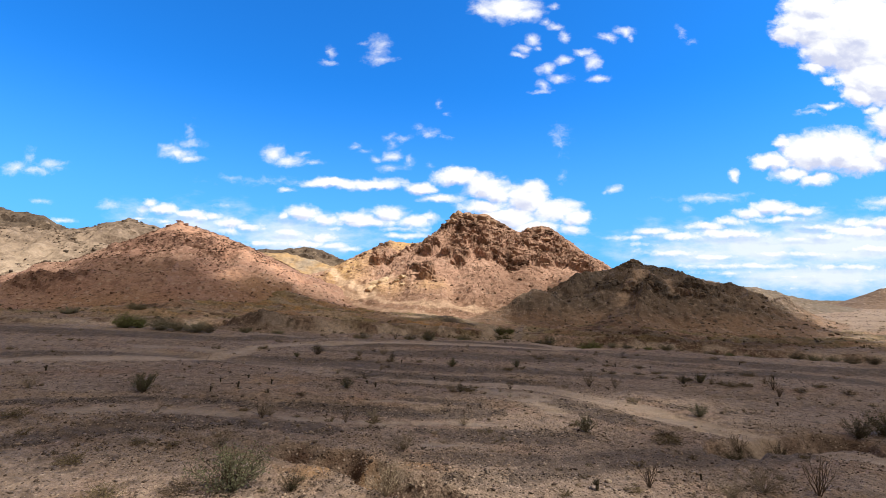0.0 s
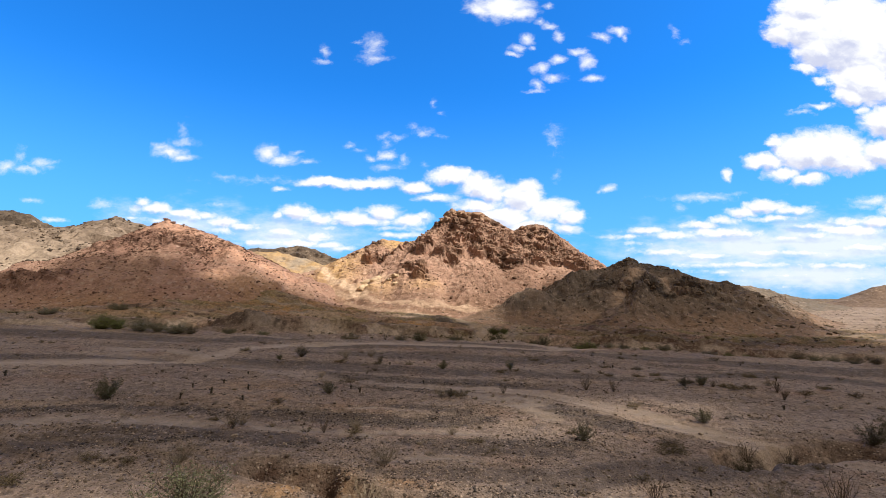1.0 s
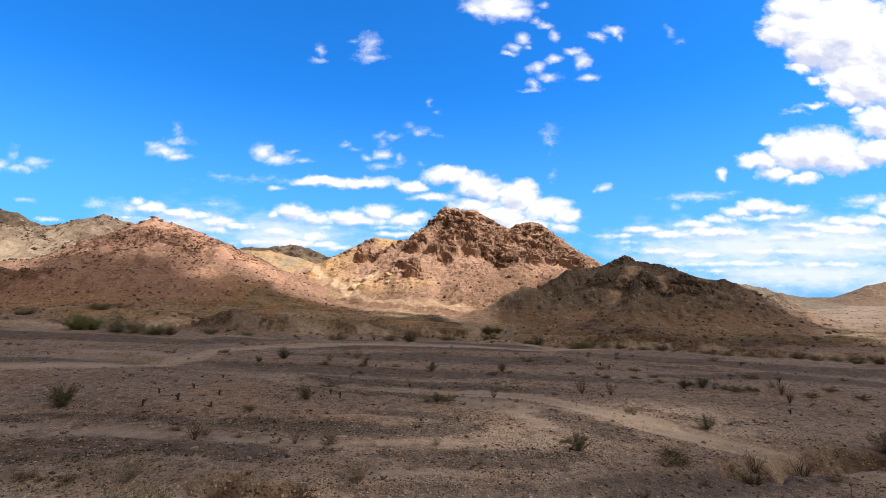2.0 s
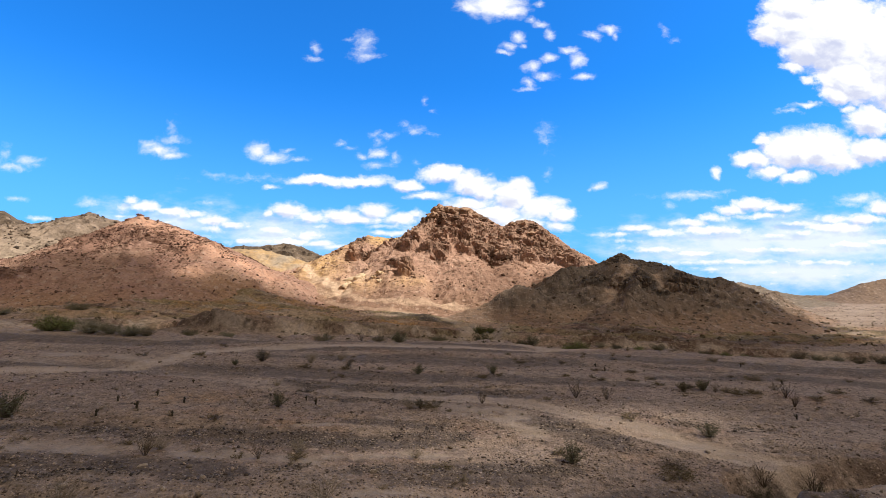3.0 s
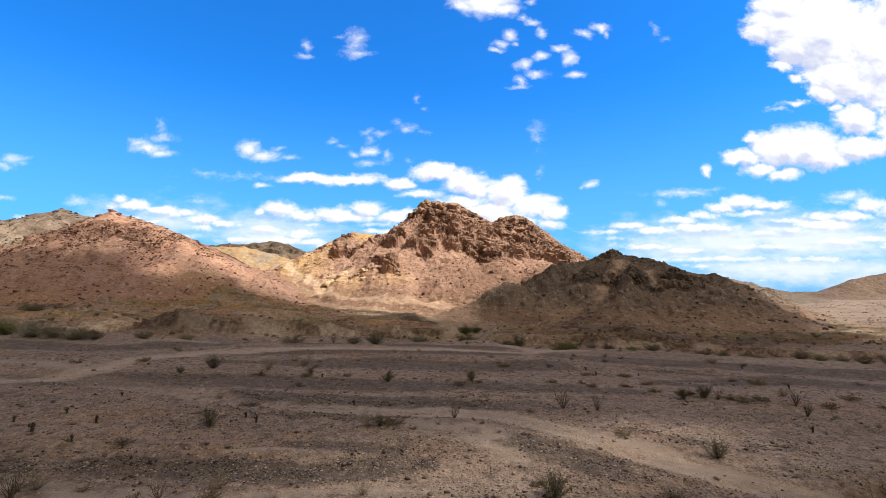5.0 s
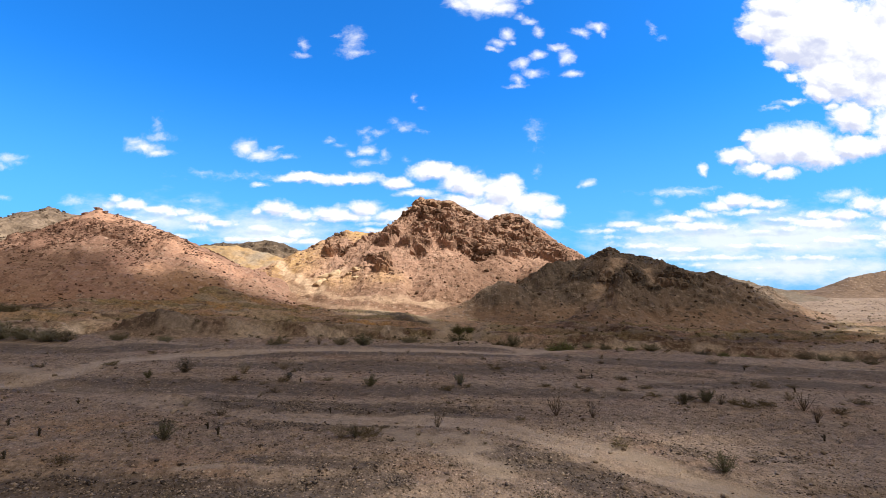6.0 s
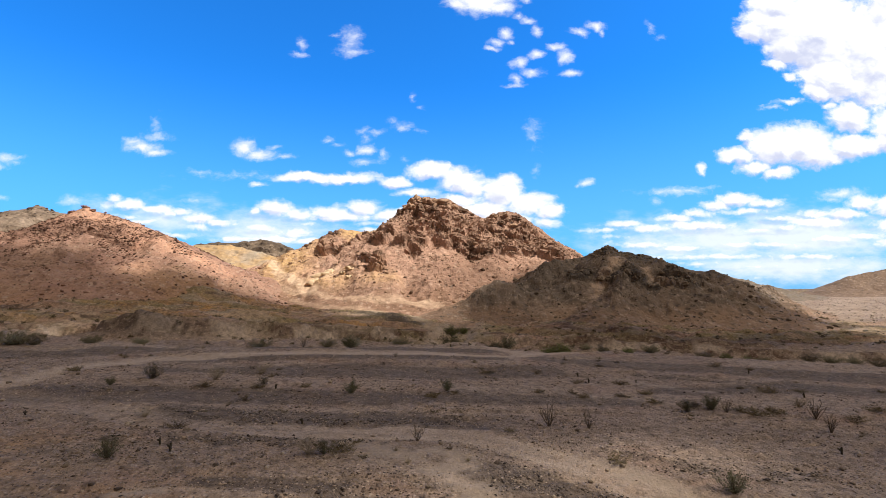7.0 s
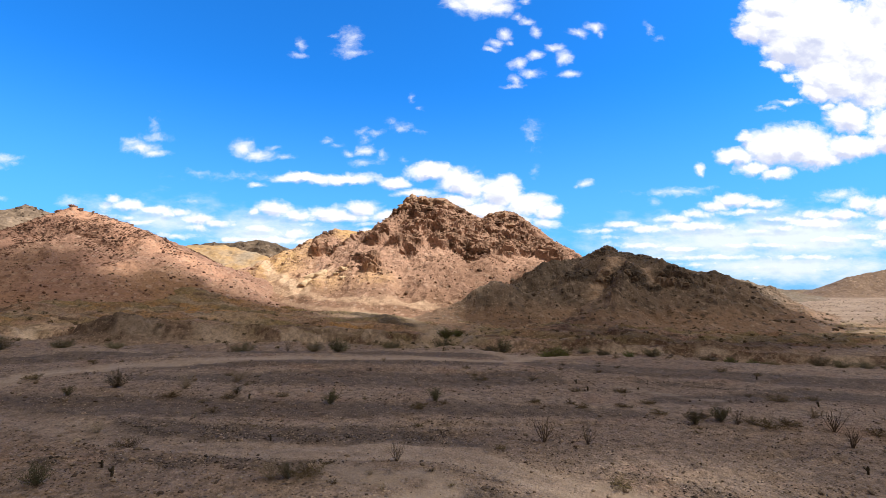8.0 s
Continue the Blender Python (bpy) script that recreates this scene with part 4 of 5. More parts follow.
SAND_BANDS = [
    [(-20, 26.5, 0.6), (-12.5, 27.8, 0.8), (-9.2, 28.0, 0.8), (-5.8, 27.8, 0.7), (-3.4, 27.6, 0.6)],
    [(5.6, 36.0, 1.2), (6.8, 34.5, 1.2), (7.4, 32.6, 1.0)],
    [(-2.7, 28.3, 0.4), (0.4, 28.8, 0.5), (3.3, 29.3, 0.5)],
    [(-4.3, 31.6, 0.3), (-1.6, 32.0, 0.3)],
    [(-0.6, 24.9, 0.3), (2.8, 25.3, 0.3)],
    [(12.4, 35.6, 0.8), (15.0, 33.0, 0.8), (17, 31.0, 0.8)],
    [(3.1, 36.2, 1.2), (5.7, 34.7, 1.2)],
    [(21.3, 53.2, 0.8), (26.3, 49.9, 0.7)],
    [(-30, 47.5, 1.0), (-24, 47.0, 1.2), (-21, 46.2, 1.0)],
]


GRAVEL_BANDS = [
    [(-30, 18.4, 0.5), (-19.2, 21.4, 0.5), (-14.0, 24.6, 0.5), (-10.0, 25.4, 0.6), (-6.0, 25.2, 0.5)],
    [(-23.8, 27.1, 0.5), (-20.4, 28.2, 0.5), (-15.2, 29.9, 0.6), (-11.8, 29.8, 0.6), (-9.3, 30.0, 0.8), (-6.5, 30.4, 0.9), (-2.6, 30.2, 1.0), (0.5, 30.6, 1.0), (3.0, 31.8, 0.9)],
    [(8.5, 34.2, 1.0), (9.7, 33.1, 1.3), (11.6, 31.8, 1.2), (13.5, 30.6, 0.8)],
    [(-4, 26.2, 0.4), (-1.1, 27.0, 0.5), (2.1, 27.5, 0.6), (5.6, 28.0, 0.7), (8.4, 28.2, 0.6)],
    [(-8, 40.9, 1.1), (-2.1, 40.8, 1.3), (2.4, 40.8, 1.2), (7, 41.0, 1.0)],
    [(-7.5, 36.2, 0.5), (-4, 36.6, 0.6), (0, 36.6, 0.5), (3, 36.9, 0.4)],
    [(14, 36.2, 0.7), (18, 34.8, 0.8), (22, 35.2, 0.8)],
    [(0.6, 21.0, 0.4), (3.2, 21.4, 0.5), (6, 22.3, 0.4)],
    [(24, 55, 0.8), (30, 54, 0.9), (36, 52.6, 0.8)],
]


def grit_at(x, y):
    """How much of the dark coarse gravel lies at a place."""
    wx, wy = x + 0.6 * layered(x / 2.4, y / 2.4, 61, 2), y + 0.4 * layered(x / 2.4, y / 2.4, 62, 2)
    grit = np.zeros(np.shape(x))
    for line in GRAVEL_BANDS:
        d, (wide,) = to_line(wx, wy, line)
        grit = np.maximum(grit, 1 - smooth(wide * 0.4, wide * 1.5, d))
    return grit * smooth(-0.45, 0.25, layered(x / 1.8, y / 1.1, 66, 3))


def ground():
    front = np.radians(np.arange(-62, 62.01, 0.22))
    back = np.radians(np.arange(64, 297, 2.0))
    turn = np.concatenate([front, back, [front[0] + 2 * np.pi]])
    far = np.concatenate([[0.0, 2.0, 5.0, 8.0, 11.0], np.arange(13, 46, 0.25), np.arange(46, 112, 0.44), np.arange(112, 210, 1.1),
                          210 * 1.065 ** np.arange(0, 50)])
    turn, far = np.meshgrid(turn, far)
    x, y = far * np.sin(turn), far * np.cos(turn)
    z = ground_z(x, y)
    wx, wy = x + 1.0 * bumps(x / 3, y / 3, 61), y + 0.6 * bumps(x / 3, y / 3, 62)
    pave = 0.3 * smooth(0.1, 0.5, layered(wx / 24, wy / 6, 70, 4))
    for line in DARK_BANDS:
        d, (wide,) = to_line(x + 0.45 * (wx - x), y + 0.45 * (wy - y), line)
        pave = np.maximum(pave, 1.15 - 1.15 * smooth(wide * 0.7, wide * 1.35, d))
    sand = 0.3 * smooth(0.25, 0.7, layered(wx / 18, wy / 5, 80, 4))
    silt = np.zeros(x.shape)
    for line in SAND_BANDS:
        d, (wide,) = to_line(x + 0.6 * (wx - x), y + 0.6 * (wy - y), line)
        silt = np.maximum(silt, 1 - smooth(wide * 0.4, wide * 1.4, d))
    silt = 0.75 * silt * smooth(-0.5, 0.2, layered(x / 2.2, y / 1.3, 69, 3))
    sand = np.maximum(sand, 0.7 * silt)
    track = np.zeros(x.shape)
    for line, wide, bold in ((ROAD, 1.1, 1.0), (TRACK, 1.15, 0.8), (FOOT_ROAD, 1.2, 0.75)):
        d, _ = to_line(x + 0.3 * bumps(x / 2, y / 2, 63), y + 0.3 * bumps(x / 2, y / 2, 64), line)
        strip = 1 - smooth(wide * 0.6, wide * 1.35, d)
        strip = strip * (0.35 + 0.65 * smooth(-6, 5, x)) if line is TRACK else strip
        sand = np.maximum(sand, 0.4 * strip)
        ruts = 0.4 + 0.6 * np.exp(-((d - 0.72) / 0.26) ** 2) if line is TRACK else 0.75 + 0.25 * np.cos(d * 5.0)
        track = np.maximum(track, strip * ruts * (0.7 + 0.3 * bumps(x / 4, y / 4, 65)) * bold)
        pave = pave * (1 - strip)
    beyond = smooth(70, 80, y)
    pave = np.maximum(pave * (1 - 0.75 * beyond), np.maximum(1.1 - 1.1 * smooth(1.2, 2.6, to_line(x, y, [(-4, 106.5), (-1, 101), (1.7, 95.5), (4.4, 87)])[0]), 0.8 * spot(x, y, -26, 72.5, 7, 2.5)))
    ochre = np.maximum.reduce([spot(x, y, -46, 79.8, 12, 3), spot(x, y, -24, 108, 9, 5), spot(x, y, -27, 92, 17, 13), spot(x, y, -3, 84, 6, 3), 1.3 * spot(x, y, -3, 21, 3.5, 1.8), 0.35 * spot(x, y, -12, 34.5, 11, 4)]) * smooth(-0.5, 0.3, layered(x / 7, y / 4, 86, 3))
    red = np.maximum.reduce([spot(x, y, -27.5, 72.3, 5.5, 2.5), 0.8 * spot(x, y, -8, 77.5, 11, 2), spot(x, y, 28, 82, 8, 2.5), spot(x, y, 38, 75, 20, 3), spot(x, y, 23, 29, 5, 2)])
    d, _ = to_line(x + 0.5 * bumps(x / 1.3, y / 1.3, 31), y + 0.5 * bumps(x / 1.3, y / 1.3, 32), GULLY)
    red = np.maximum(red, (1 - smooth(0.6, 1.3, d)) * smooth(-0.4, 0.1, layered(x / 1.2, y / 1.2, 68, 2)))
    # bank faces: reddish earth, darkened in colour for the shade under their edges
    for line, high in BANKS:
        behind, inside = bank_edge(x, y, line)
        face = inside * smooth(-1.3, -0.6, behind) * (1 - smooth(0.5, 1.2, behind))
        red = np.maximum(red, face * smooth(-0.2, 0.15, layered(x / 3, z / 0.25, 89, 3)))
        sand = np.maximum(sand, face * (1 - smooth(-0.2, 0.1, layered(x / 5, y / 5, 90, 3))))
        red = red * (1 - spot(x, y, -15, 72.5, 3.5, 2.5))
    sand = np.maximum(sand, spot(x, y, -15, 72.5, 3.5, 1.6))
    d, _ = to_line(x + bumps(x / 3, y / 3, 67), y, RAVINE)
    sand = np.maximum(sand, 0.8 * smooth(0.8, 1.6, d) * (1 - smooth(2.6, 4.2, d)))
    far_sand = smooth(60, 100, x) * smooth(95, 120, y)
    sand = np.maximum(sand, far_sand * 0.7 * smooth(-0.2, 0.35, layered(x / 30, y / 9, 84, 4)))
    sand = np.maximum.reduce([sand, 0.3 * spot(x, y, 5, 111.5, 8, 2), 0.5 * smooth(0.1, 0.6, layered(x / 12, y / 4, 87, 3)) * beyond])
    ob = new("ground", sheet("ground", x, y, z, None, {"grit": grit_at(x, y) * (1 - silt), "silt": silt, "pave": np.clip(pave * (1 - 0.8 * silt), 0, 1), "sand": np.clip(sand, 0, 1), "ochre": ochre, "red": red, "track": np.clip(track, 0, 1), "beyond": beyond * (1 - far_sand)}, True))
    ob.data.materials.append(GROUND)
    return tagged(ob, "stony brown desert flat with dark gravel and sandy wheel tracks", "ground", kind="structure")


ground()


# ---- clouds over the place, between it and the sun ----
def cloud(ellipses, label, seed, gaps=(), height=420.0, thick=0.9):
    """A flat-bottomed cloud whose shade falls on the stretch of land that the ellipses cover (x, y, half widths)."""
    shift = SUN_WAY * (height / SUN_WAY.z)
    xs = [e[0] - 1.3 * e[2] for e in ellipses] + [e[0] + 1.3 * e[2] for e in ellipses]
    ys = [e[1] - 1.3 * e[3] for e in ellipses] + [e[1] + 1.3 * e[3] for e in ellipses]
    x, y = np.meshgrid(np.linspace(min(xs), max(xs), 130), np.linspace(min(ys), max(ys), 130))
    body = np.zeros(x.shape)
    for cx, cy, rx, ry in ellipses:
        body = np.maximum(body, 1 - np.hypot((x - cx) / rx, (y - cy) / ry))
    for cx, cy, rx, ry, deep in gaps:
        body = body - deep * np.clip(1.2 - np.hypot((x - cx) / rx, (y - cy) / ry), 0, 1)
    body = body + 0.22 * layered(x / 30, y / 22, seed, 4, 0.55)
    dense = thick * smooth(0.0, 0.32, body)
    keep = (dense[:-1, :-1] + dense[1:, 1:]) > 0.004
    puff = 1 + 0.35 * layered(x / 16, y / 16, seed + 5, 4)
    rise = 30 * np.sqrt(np.clip(body, 0, 1)) * puff
    bottom = np.clip(dense, 0, 0.97)
    top = sheet("cloud", x, y, height + rise, keep, {"veil": 0.06 * bottom}, True)
    under = sheet("underside", x, y, height - 3 - 0.08 * rise, keep, {"veil": bottom}, True)
    ob = new("cloud", top)
    low = new("underside", under)
    low.parent = ob
    for o in (ob, low):
        o.data.materials.append(VAPOUR)
    ob.location = (shift.x, shift.y, 0)
    return tagged(ob, label, "cloud", "clouds over the valley")


cloud([(0, 20, 150, 80), (-83, 84, 60, 33), (-6, 71, 60, 35), (-38, 97, 31, 30), (38, 64, 50, 26)], "broad thin white cloud shading the flat", 5, [(16, 39, 17, 8, 0.5), (-6, 19, 24, 6.4, 1.3), (22, 24, 9, 4, 0.7), (-1, 31, 20, 10, 0.68)], thick=0.8)
cloud([(40, 113, 36, 28), (57, 106, 25, 21), (48, 97, 28, 12), (62, 105, 17, 13), (20, 106, 20, 11), (46, 87, 30, 13)], "small thick white cloud shading the dark hill", 9, thick=0.8)


# ---- rocks ----
def rock_material(name, light, dark, spread=0.5):
    m, n = material(name)
    p = place(n)
    info = n.add("ShaderNodeNewGeometry").outputs["Random Per Island"]
    fine = n.noise(p, 5.0, 6.0, 0.7)
    middle = n.noise(p, 0.9, 4.0, 0.6)
    mixed = n.math("ADD", n.math("MULTIPLY", info, spread), n.math("MULTIPLY", fine, 1 - spread))
    colour = n.mix(n.step(mixed, 0.2, 0.8), dark, light)
    colour = n.mix(n.step(middle, 0.5, 0.7, 0.0, 0.5), colour, dark)
    finish(n, colour, 0.92, fine, 0.8, 0.12)
    return m


TAN_STONE = rock_material("tan_stone", rgb(0.4, 0.26, 0.18), rgb(0.13, 0.08, 0.055))
RED_STONE = rock_material("red_stone", rgb(0.26, 0.145, 0.105), rgb(0.07, 0.04, 0.03))
GREY_STONE = rock_material("grey_stone", rgb(0.23, 0.175, 0.13), rgb(0.07, 0.055, 0.045))
PEBBLE = rock_material("mixed_pebbles", rgb(0.42, 0.32, 0.25), rgb(0.085, 0.062, 0.05), 0.9)
DARK_PEBBLE = rock_material("dark_pebbles", rgb(0.31, 0.245, 0.2), rgb(0.055, 0.044, 0.039), 0.9)
CRAG_STONE = rock_material("brown_crag", rgb(0.42, 0.275, 0.19), rgb(0.13, 0.08, 0.056), 0.45)


def rock_shape(seed, cuts, planes, rough):
    """Points and triangles of a stone about 1 across, cut by planes."""
    rng = np.random.RandomState(seed)
    bm = bmesh.new()
    bmesh.ops.create_icosphere(bm, subdivisions=cuts, radius=1.0)
    points = np.array([v.co for v in bm.verts])
    faces = np.array([[v.index for v in f.verts] for f in bm.faces])
    bm.free()
    ways = rng.normal(size=(planes, 3))
    ways /= np.linalg.norm(ways, axis=1)[:, None]
    reach = rng.uniform(0.45, 0.95, planes)
    along = points @ ways.T
    far = np.min(np.where(along > 0.05, reach[None] / np.maximum(along, 0.05), 9.0), axis=1)
    points = points * np.minimum(far, 1.15)[:, None]
    if rough:
        for i, q in enumerate(points):
            v = Vector(q * 2.6 + seed)
            w = rough * (noise.turbulence(v, 4, False) - 0.4)
            step = 0.07 * (noise.cell(Vector((q[0] * 1.5 + seed, q[1] * 1.5, q[2] * 4.0))) - 0.5) * (rough / 0.3)
            points[i] = q * (1 + w + step)
    return points * 0.5, faces


def mesh_of(name, points, faces, mat):
    me = bpy.data.meshes.new(name)
    points, faces = np.asarray(points, np.float32), np.asarray(faces, np.int32)
    me.vertices.add(len(points))
    me.vertices.foreach_set("co", points.ravel())
    me.loops.add(faces.size)
    me.loops.foreach_set("vertex_index", faces.ravel())
    me.polygons.add(len(faces))
    me.polygons.foreach_set("loop_start", np.arange(0, faces.size, faces.shape[1], dtype=np.int32))
    me.update(calc_edges=True)
    me.materials.append(mat)
    return me


STONES = [rock_shape(100 + k, 2, 9, 0.0) for k in range(8)]
SMALL_STONES = [rock_shape(120 + k, 1, 6, 0.0) for k in range(6)]
CHIP_FACES = np.array([[0, 2, 4], [2, 1, 4], [1, 3, 4], [3, 0, 4], [2, 0, 5], [1, 2, 5], [3, 1, 5], [0, 3, 5]])
CHIPS = [(np.array([[0.5, 0, 0], [-0.5, 0, 0], [0, 0.5, 0], [0, -0.5, 0], [0, 0, 0.45], [0, 0, -0.4]]) + np.random.RandomState(k).uniform(-0.18, 0.18, (6, 3)), CHIP_FACES) for k in range(6)]


def turned(points, yaw, tip, size):
    """Points turned about z, tipped about x and scaled, for many stones at once (n, k, 3)."""
    c, s, d, e = np.cos(yaw)[:, None], np.sin(yaw)[:, None], np.cos(tip)[:, None], np.sin(tip)[:, None]
    x, y, z = points[..., 0] * size[:, :1], points[..., 1] * size[:, 1:2], points[..., 2] * size[:, 2:3]
    y, z = y * d - z * e, y * e + z * d
    return np.stack([x * c - y * s, x * s + y * c, z], -1)


def strewn(name, x, y, z, size, shapes, mat, label, category, rng, sink=0.2, small=SMALL_STONES):
    """Many loose stones as one mesh."""
    points, faces, count = [], [], 0
    shapes = shapes + small
    pick = np.where(size > 0.4, rng.randint(0, len(shapes) - 6, len(x)), rng.randint(len(shapes) - 6, len(shapes), len(x)))
    for k, (base, tris) in enumerate(shapes):
        where = pick == k
        n = where.sum()
        if not n:
            continue
        sizes = size[where][:, None] * rng.uniform(0.65, 1.25, (n, 3)) * np.array([1.15, 1.0, 0.75])
        stone = turned(np.broadcast_to(base, (n,) + base.shape), rng.uniform(0, 6.3, n), rng.uniform(-0.4, 0.4, n), sizes)
        stone = stone + np.stack([x[where], y[where], z[where] + (0.5 - sink) * 0.6 * size[where]], -1)[:, None]
        points.append(stone.reshape(-1, 3))
        faces.append((tris[None] + (np.arange(n) * len(base))[:, None, None] + count).reshape(-1, 3))
        count += n * len(base)
    ob = new(name, mesh_of(name, np.concatenate(points), np.concatenate(faces), mat))
    return tagged(ob, label, category, kind="stuff")


def off_roads(x, y):
    """Nothing where a hill road runs, all away from it."""
    return np.minimum.reduce([smooth(1.2, 2.4, to_line(x, y, line)[0]) for line in (HILL_ROAD, UPPER_ROAD, FOOT_ROAD)]) * (1 - np.clip(1.5 * spot(x, y, 4.7, 112.8, 6, 1.6), 0, 1))


def on_hill(top, n, box, weigh):
    """Random places on a hill's surface, kept by weigh(x, y, rise, crag)."""
    x, y, z, rise, crag = top
    pick = rng.randint(0, len(x), n * 3)
    x, y, z, rise, crag = x[pick], y[pick], z[pick], rise[pick], crag[pick]
    keep = (x > box[0]) & (x < box[1]) & (y > box[2]) & (y < box[3]) & (rng.uniform(0, 1, len(x)) < weigh(x, y, rise, crag) * off_roads(x, y) / 2)
    return x[keep], y[keep], z[keep]


rng = np.random.RandomState(11)
x, y, z = on_hill(main_top, 9000, (-45, 62, 105, 154), lambda x, y, r, c: 0.22 + 0.3 * c + 0.4 * smooth(0.1, 0.6, layered(x / 6, y / 6, 77, 3)))
strewn("boulder_field", x, y, z, 0.22 + 0.24 * rng.pareto(2.6, len(x)).clip(0, 5), STONES, TAN_STONE, "brown and tan boulders strewn over the craggy hill", "boulders", rng, 0.35)
x, y, z = on_hill(main_top, 11000, (-32, 60, 105, 154), lambda x, y, r, c: (0.05 + 0.8 * c + 0.5 * smooth(6, 12, r) * smooth(-0.1, 0.4, layered(x / 5, y / 5, 75, 3))) * smooth(2.5, 6, to_line(x, y, [(p[0], p[1]) for p in MAIN[0]])[0]))
strewn("loose_rock", x, y, z, 0.3 + 0.2 * rng.pareto(2.6, len(x)).clip(0, 4), SMALL_STONES, CRAG_STONE, "broken brown rock lying about the summits and crags", "boulders", rng, 0.4)
x, y, z = on_hill(left_top, 70000, (-125, -15, 82, 130),
                  lambda x, y, r, c: 0.08 + 1.8 * smooth(8, 14, r) * smooth(-0.3, 0.4, layered(x / 7, y / 7, 79, 3)) + 0.5 * c)
strewn("scree", x, y, z, 0.2 + 0.13 * rng.pareto(2.8, len(x)).clip(0, 3), STONES, RED_STONE, "dark red-brown stones scattered over the scree hill", "boulders", rng, 0.3, CHIPS)
x, y, z = on_hill(pale_top, 9000, (-200, -70, 90, 158), lambda x, y, r, c: 0.06 + 1.2 * smooth(0.0, 0.5, layered(x / 14 + y / 20, y / 6, 85, 4)))
strewn("ridge_rubble", x, y, z, 0.4 + 0.35 * rng.pareto(2.6, len(x)).clip(0, 3), STONES, GREY_STONE, "dark broken rock in streaks on the pale ridge", "boulders", rng, 0.35, CHIPS)
x, y, z = on_hill(right_top, 7000, (20, 110, 86, 150), lambda x, y, r, c: 0.14 + 0.4 * c + 0.25 * smooth(0.1, 0.6, layered(x / 6, y / 6, 83, 3)))
strewn("rubble", x, y, z, 0.2 + 0.22 * rng.pareto(2.8, len(x)).clip(0, 4), STONES, GREY_STONE, "grey-brown stones lying on the dark hill", "boulders", rng, 0.35)


def pebbles(n):
    far = 14 + 46 * rng.uniform(0, 1, n) ** 1.5
    turn = radians(52) * rng.uniform(-1, 1, n)
    x, y = far * np.sin(turn) + 2, far * np.cos(turn) + 1
    patch = 0.25 + 0.75 * smooth(-0.15, 0.35, layered(x / 5, y / 3.5, 88, 3))
    clear = np.ones(n)
    for line, wide in ((ROAD, 1.0), (TRACK, 1.0)):
        d, _ = to_line(x, y, line)
        clear = np.minimum(clear, smooth(wide * 0.6, wide * 1.3, d) + 0.06)
    for line in SAND_BANDS:
        d, (wide,) = to_line(x, y, line)
        clear = np.minimum(clear, smooth(wide * 0.7, wide * 1.3, d) + 0.05)
    keep = rng.uniform(0, 1, n) < patch * clear
    x, y = x[keep], y[keep]
    size = 0.06 + 0.032 * rng.pareto(2.4, len(x)).clip(0, 5)
    strewn("gravel", x, y, ground_z(x, y), size, STONES[:2], PEBBLE, "loose dark and pale stones on the desert flat", "gravel", rng, 0.35, CHIPS)


pebbles(110000)
far = 15 + 45 * rng.uniform(0, 1, 260000)
turn = radians(50) * rng.uniform(-1, 1, 260000)
x, y = far * np.sin(turn) + 2, far * np.cos(turn) + 1
keep = rng.uniform(0, 1, 260000) < 0.55 * grit_at(x, y)
x, y = x[keep], y[keep]
strewn("dark_gravel", x, y, ground_z(x, y), 0.075 + 0.03 * rng.pareto(2.6, len(x)).clip(0, 4), STONES[:2], DARK_PEBBLE, "strips of coarse dark gravel across the flat", "gravel", rng, 0.35, CHIPS)

# Larger stones that lie singly on the flat.
def lone_stone(k, mat, label):
    return tagged(new("stone", mesh_of("stone", *STONES[k % 8], mat)), label, "stone", "lone stones")


PALE_BOULDER = rock_material("pale_boulder", rgb(0.5, 0.4, 0.31), rgb(0.26, 0.2, 0.155), 0.2)
protos = [lone_stone(k, PALE_BOULDER, "pale buff angular stone lying on desert gravel") for k in range(3)] + [lone_stone(k + 3, GREY_STONE, "dark brown angular stone lying on desert gravel") for k in range(4)]
spread = np.random.RandomState(31)
for k in range(130):
    far, turn, size = spread.uniform(19, 52), radians(spread.uniform(-44, 46)), 0.16 + 0.16 * spread.uniform() ** 2
    x, y = far * math.sin(turn) + 3, far * math.cos(turn) + 2
    if k == 0:
        x, y, size = 21.2, 28.2, 0.6
    m = pose(x, y, float(ground_z(x, y)) + 0.12 * size, 0, 0, spread.uniform(0, 360)) @ Matrix.Diagonal((1.2 * size, size, 0.8 * size, 1))
    if k < len(protos):
        protos[k].matrix_basis = m
    else:
        was = protos[k % len(protos)].scale.copy()
        protos[k % len(protos)].scale = (1, 1, 1)
        copy_thing(protos[k % len(protos)], m)
        protos[k % len(protos)].scale = was

# Outcrops of solid rock, part of the hill that they break out of.
CRAGS = [mesh_of("outcrop", *rock_shape(140 + k, 4, 12, 0.36), CRAG_STONE) for k in range(8)]
KNOB = mesh_of("outcrop", *rock_shape(151, 4, 12, 0.36), GREY_STONE)
RED_CRAG = mesh_of("outcrop", *rock_shape(152, 4, 12, 0.36), RED_STONE)


def outcrop(parent, mesh, x, y, z, size, yaw, sink=0.52):
    ob = new("outcrop", mesh)
    ob.parent = parent
    ob.matrix_basis = pose(x, y, z + (0.5 - sink) * size[2] * 0.7, random.uniform(-15, 15), random.uniform(-15, 15), yaw) @ Matrix.Diagonal((*size, 1))
    return ob


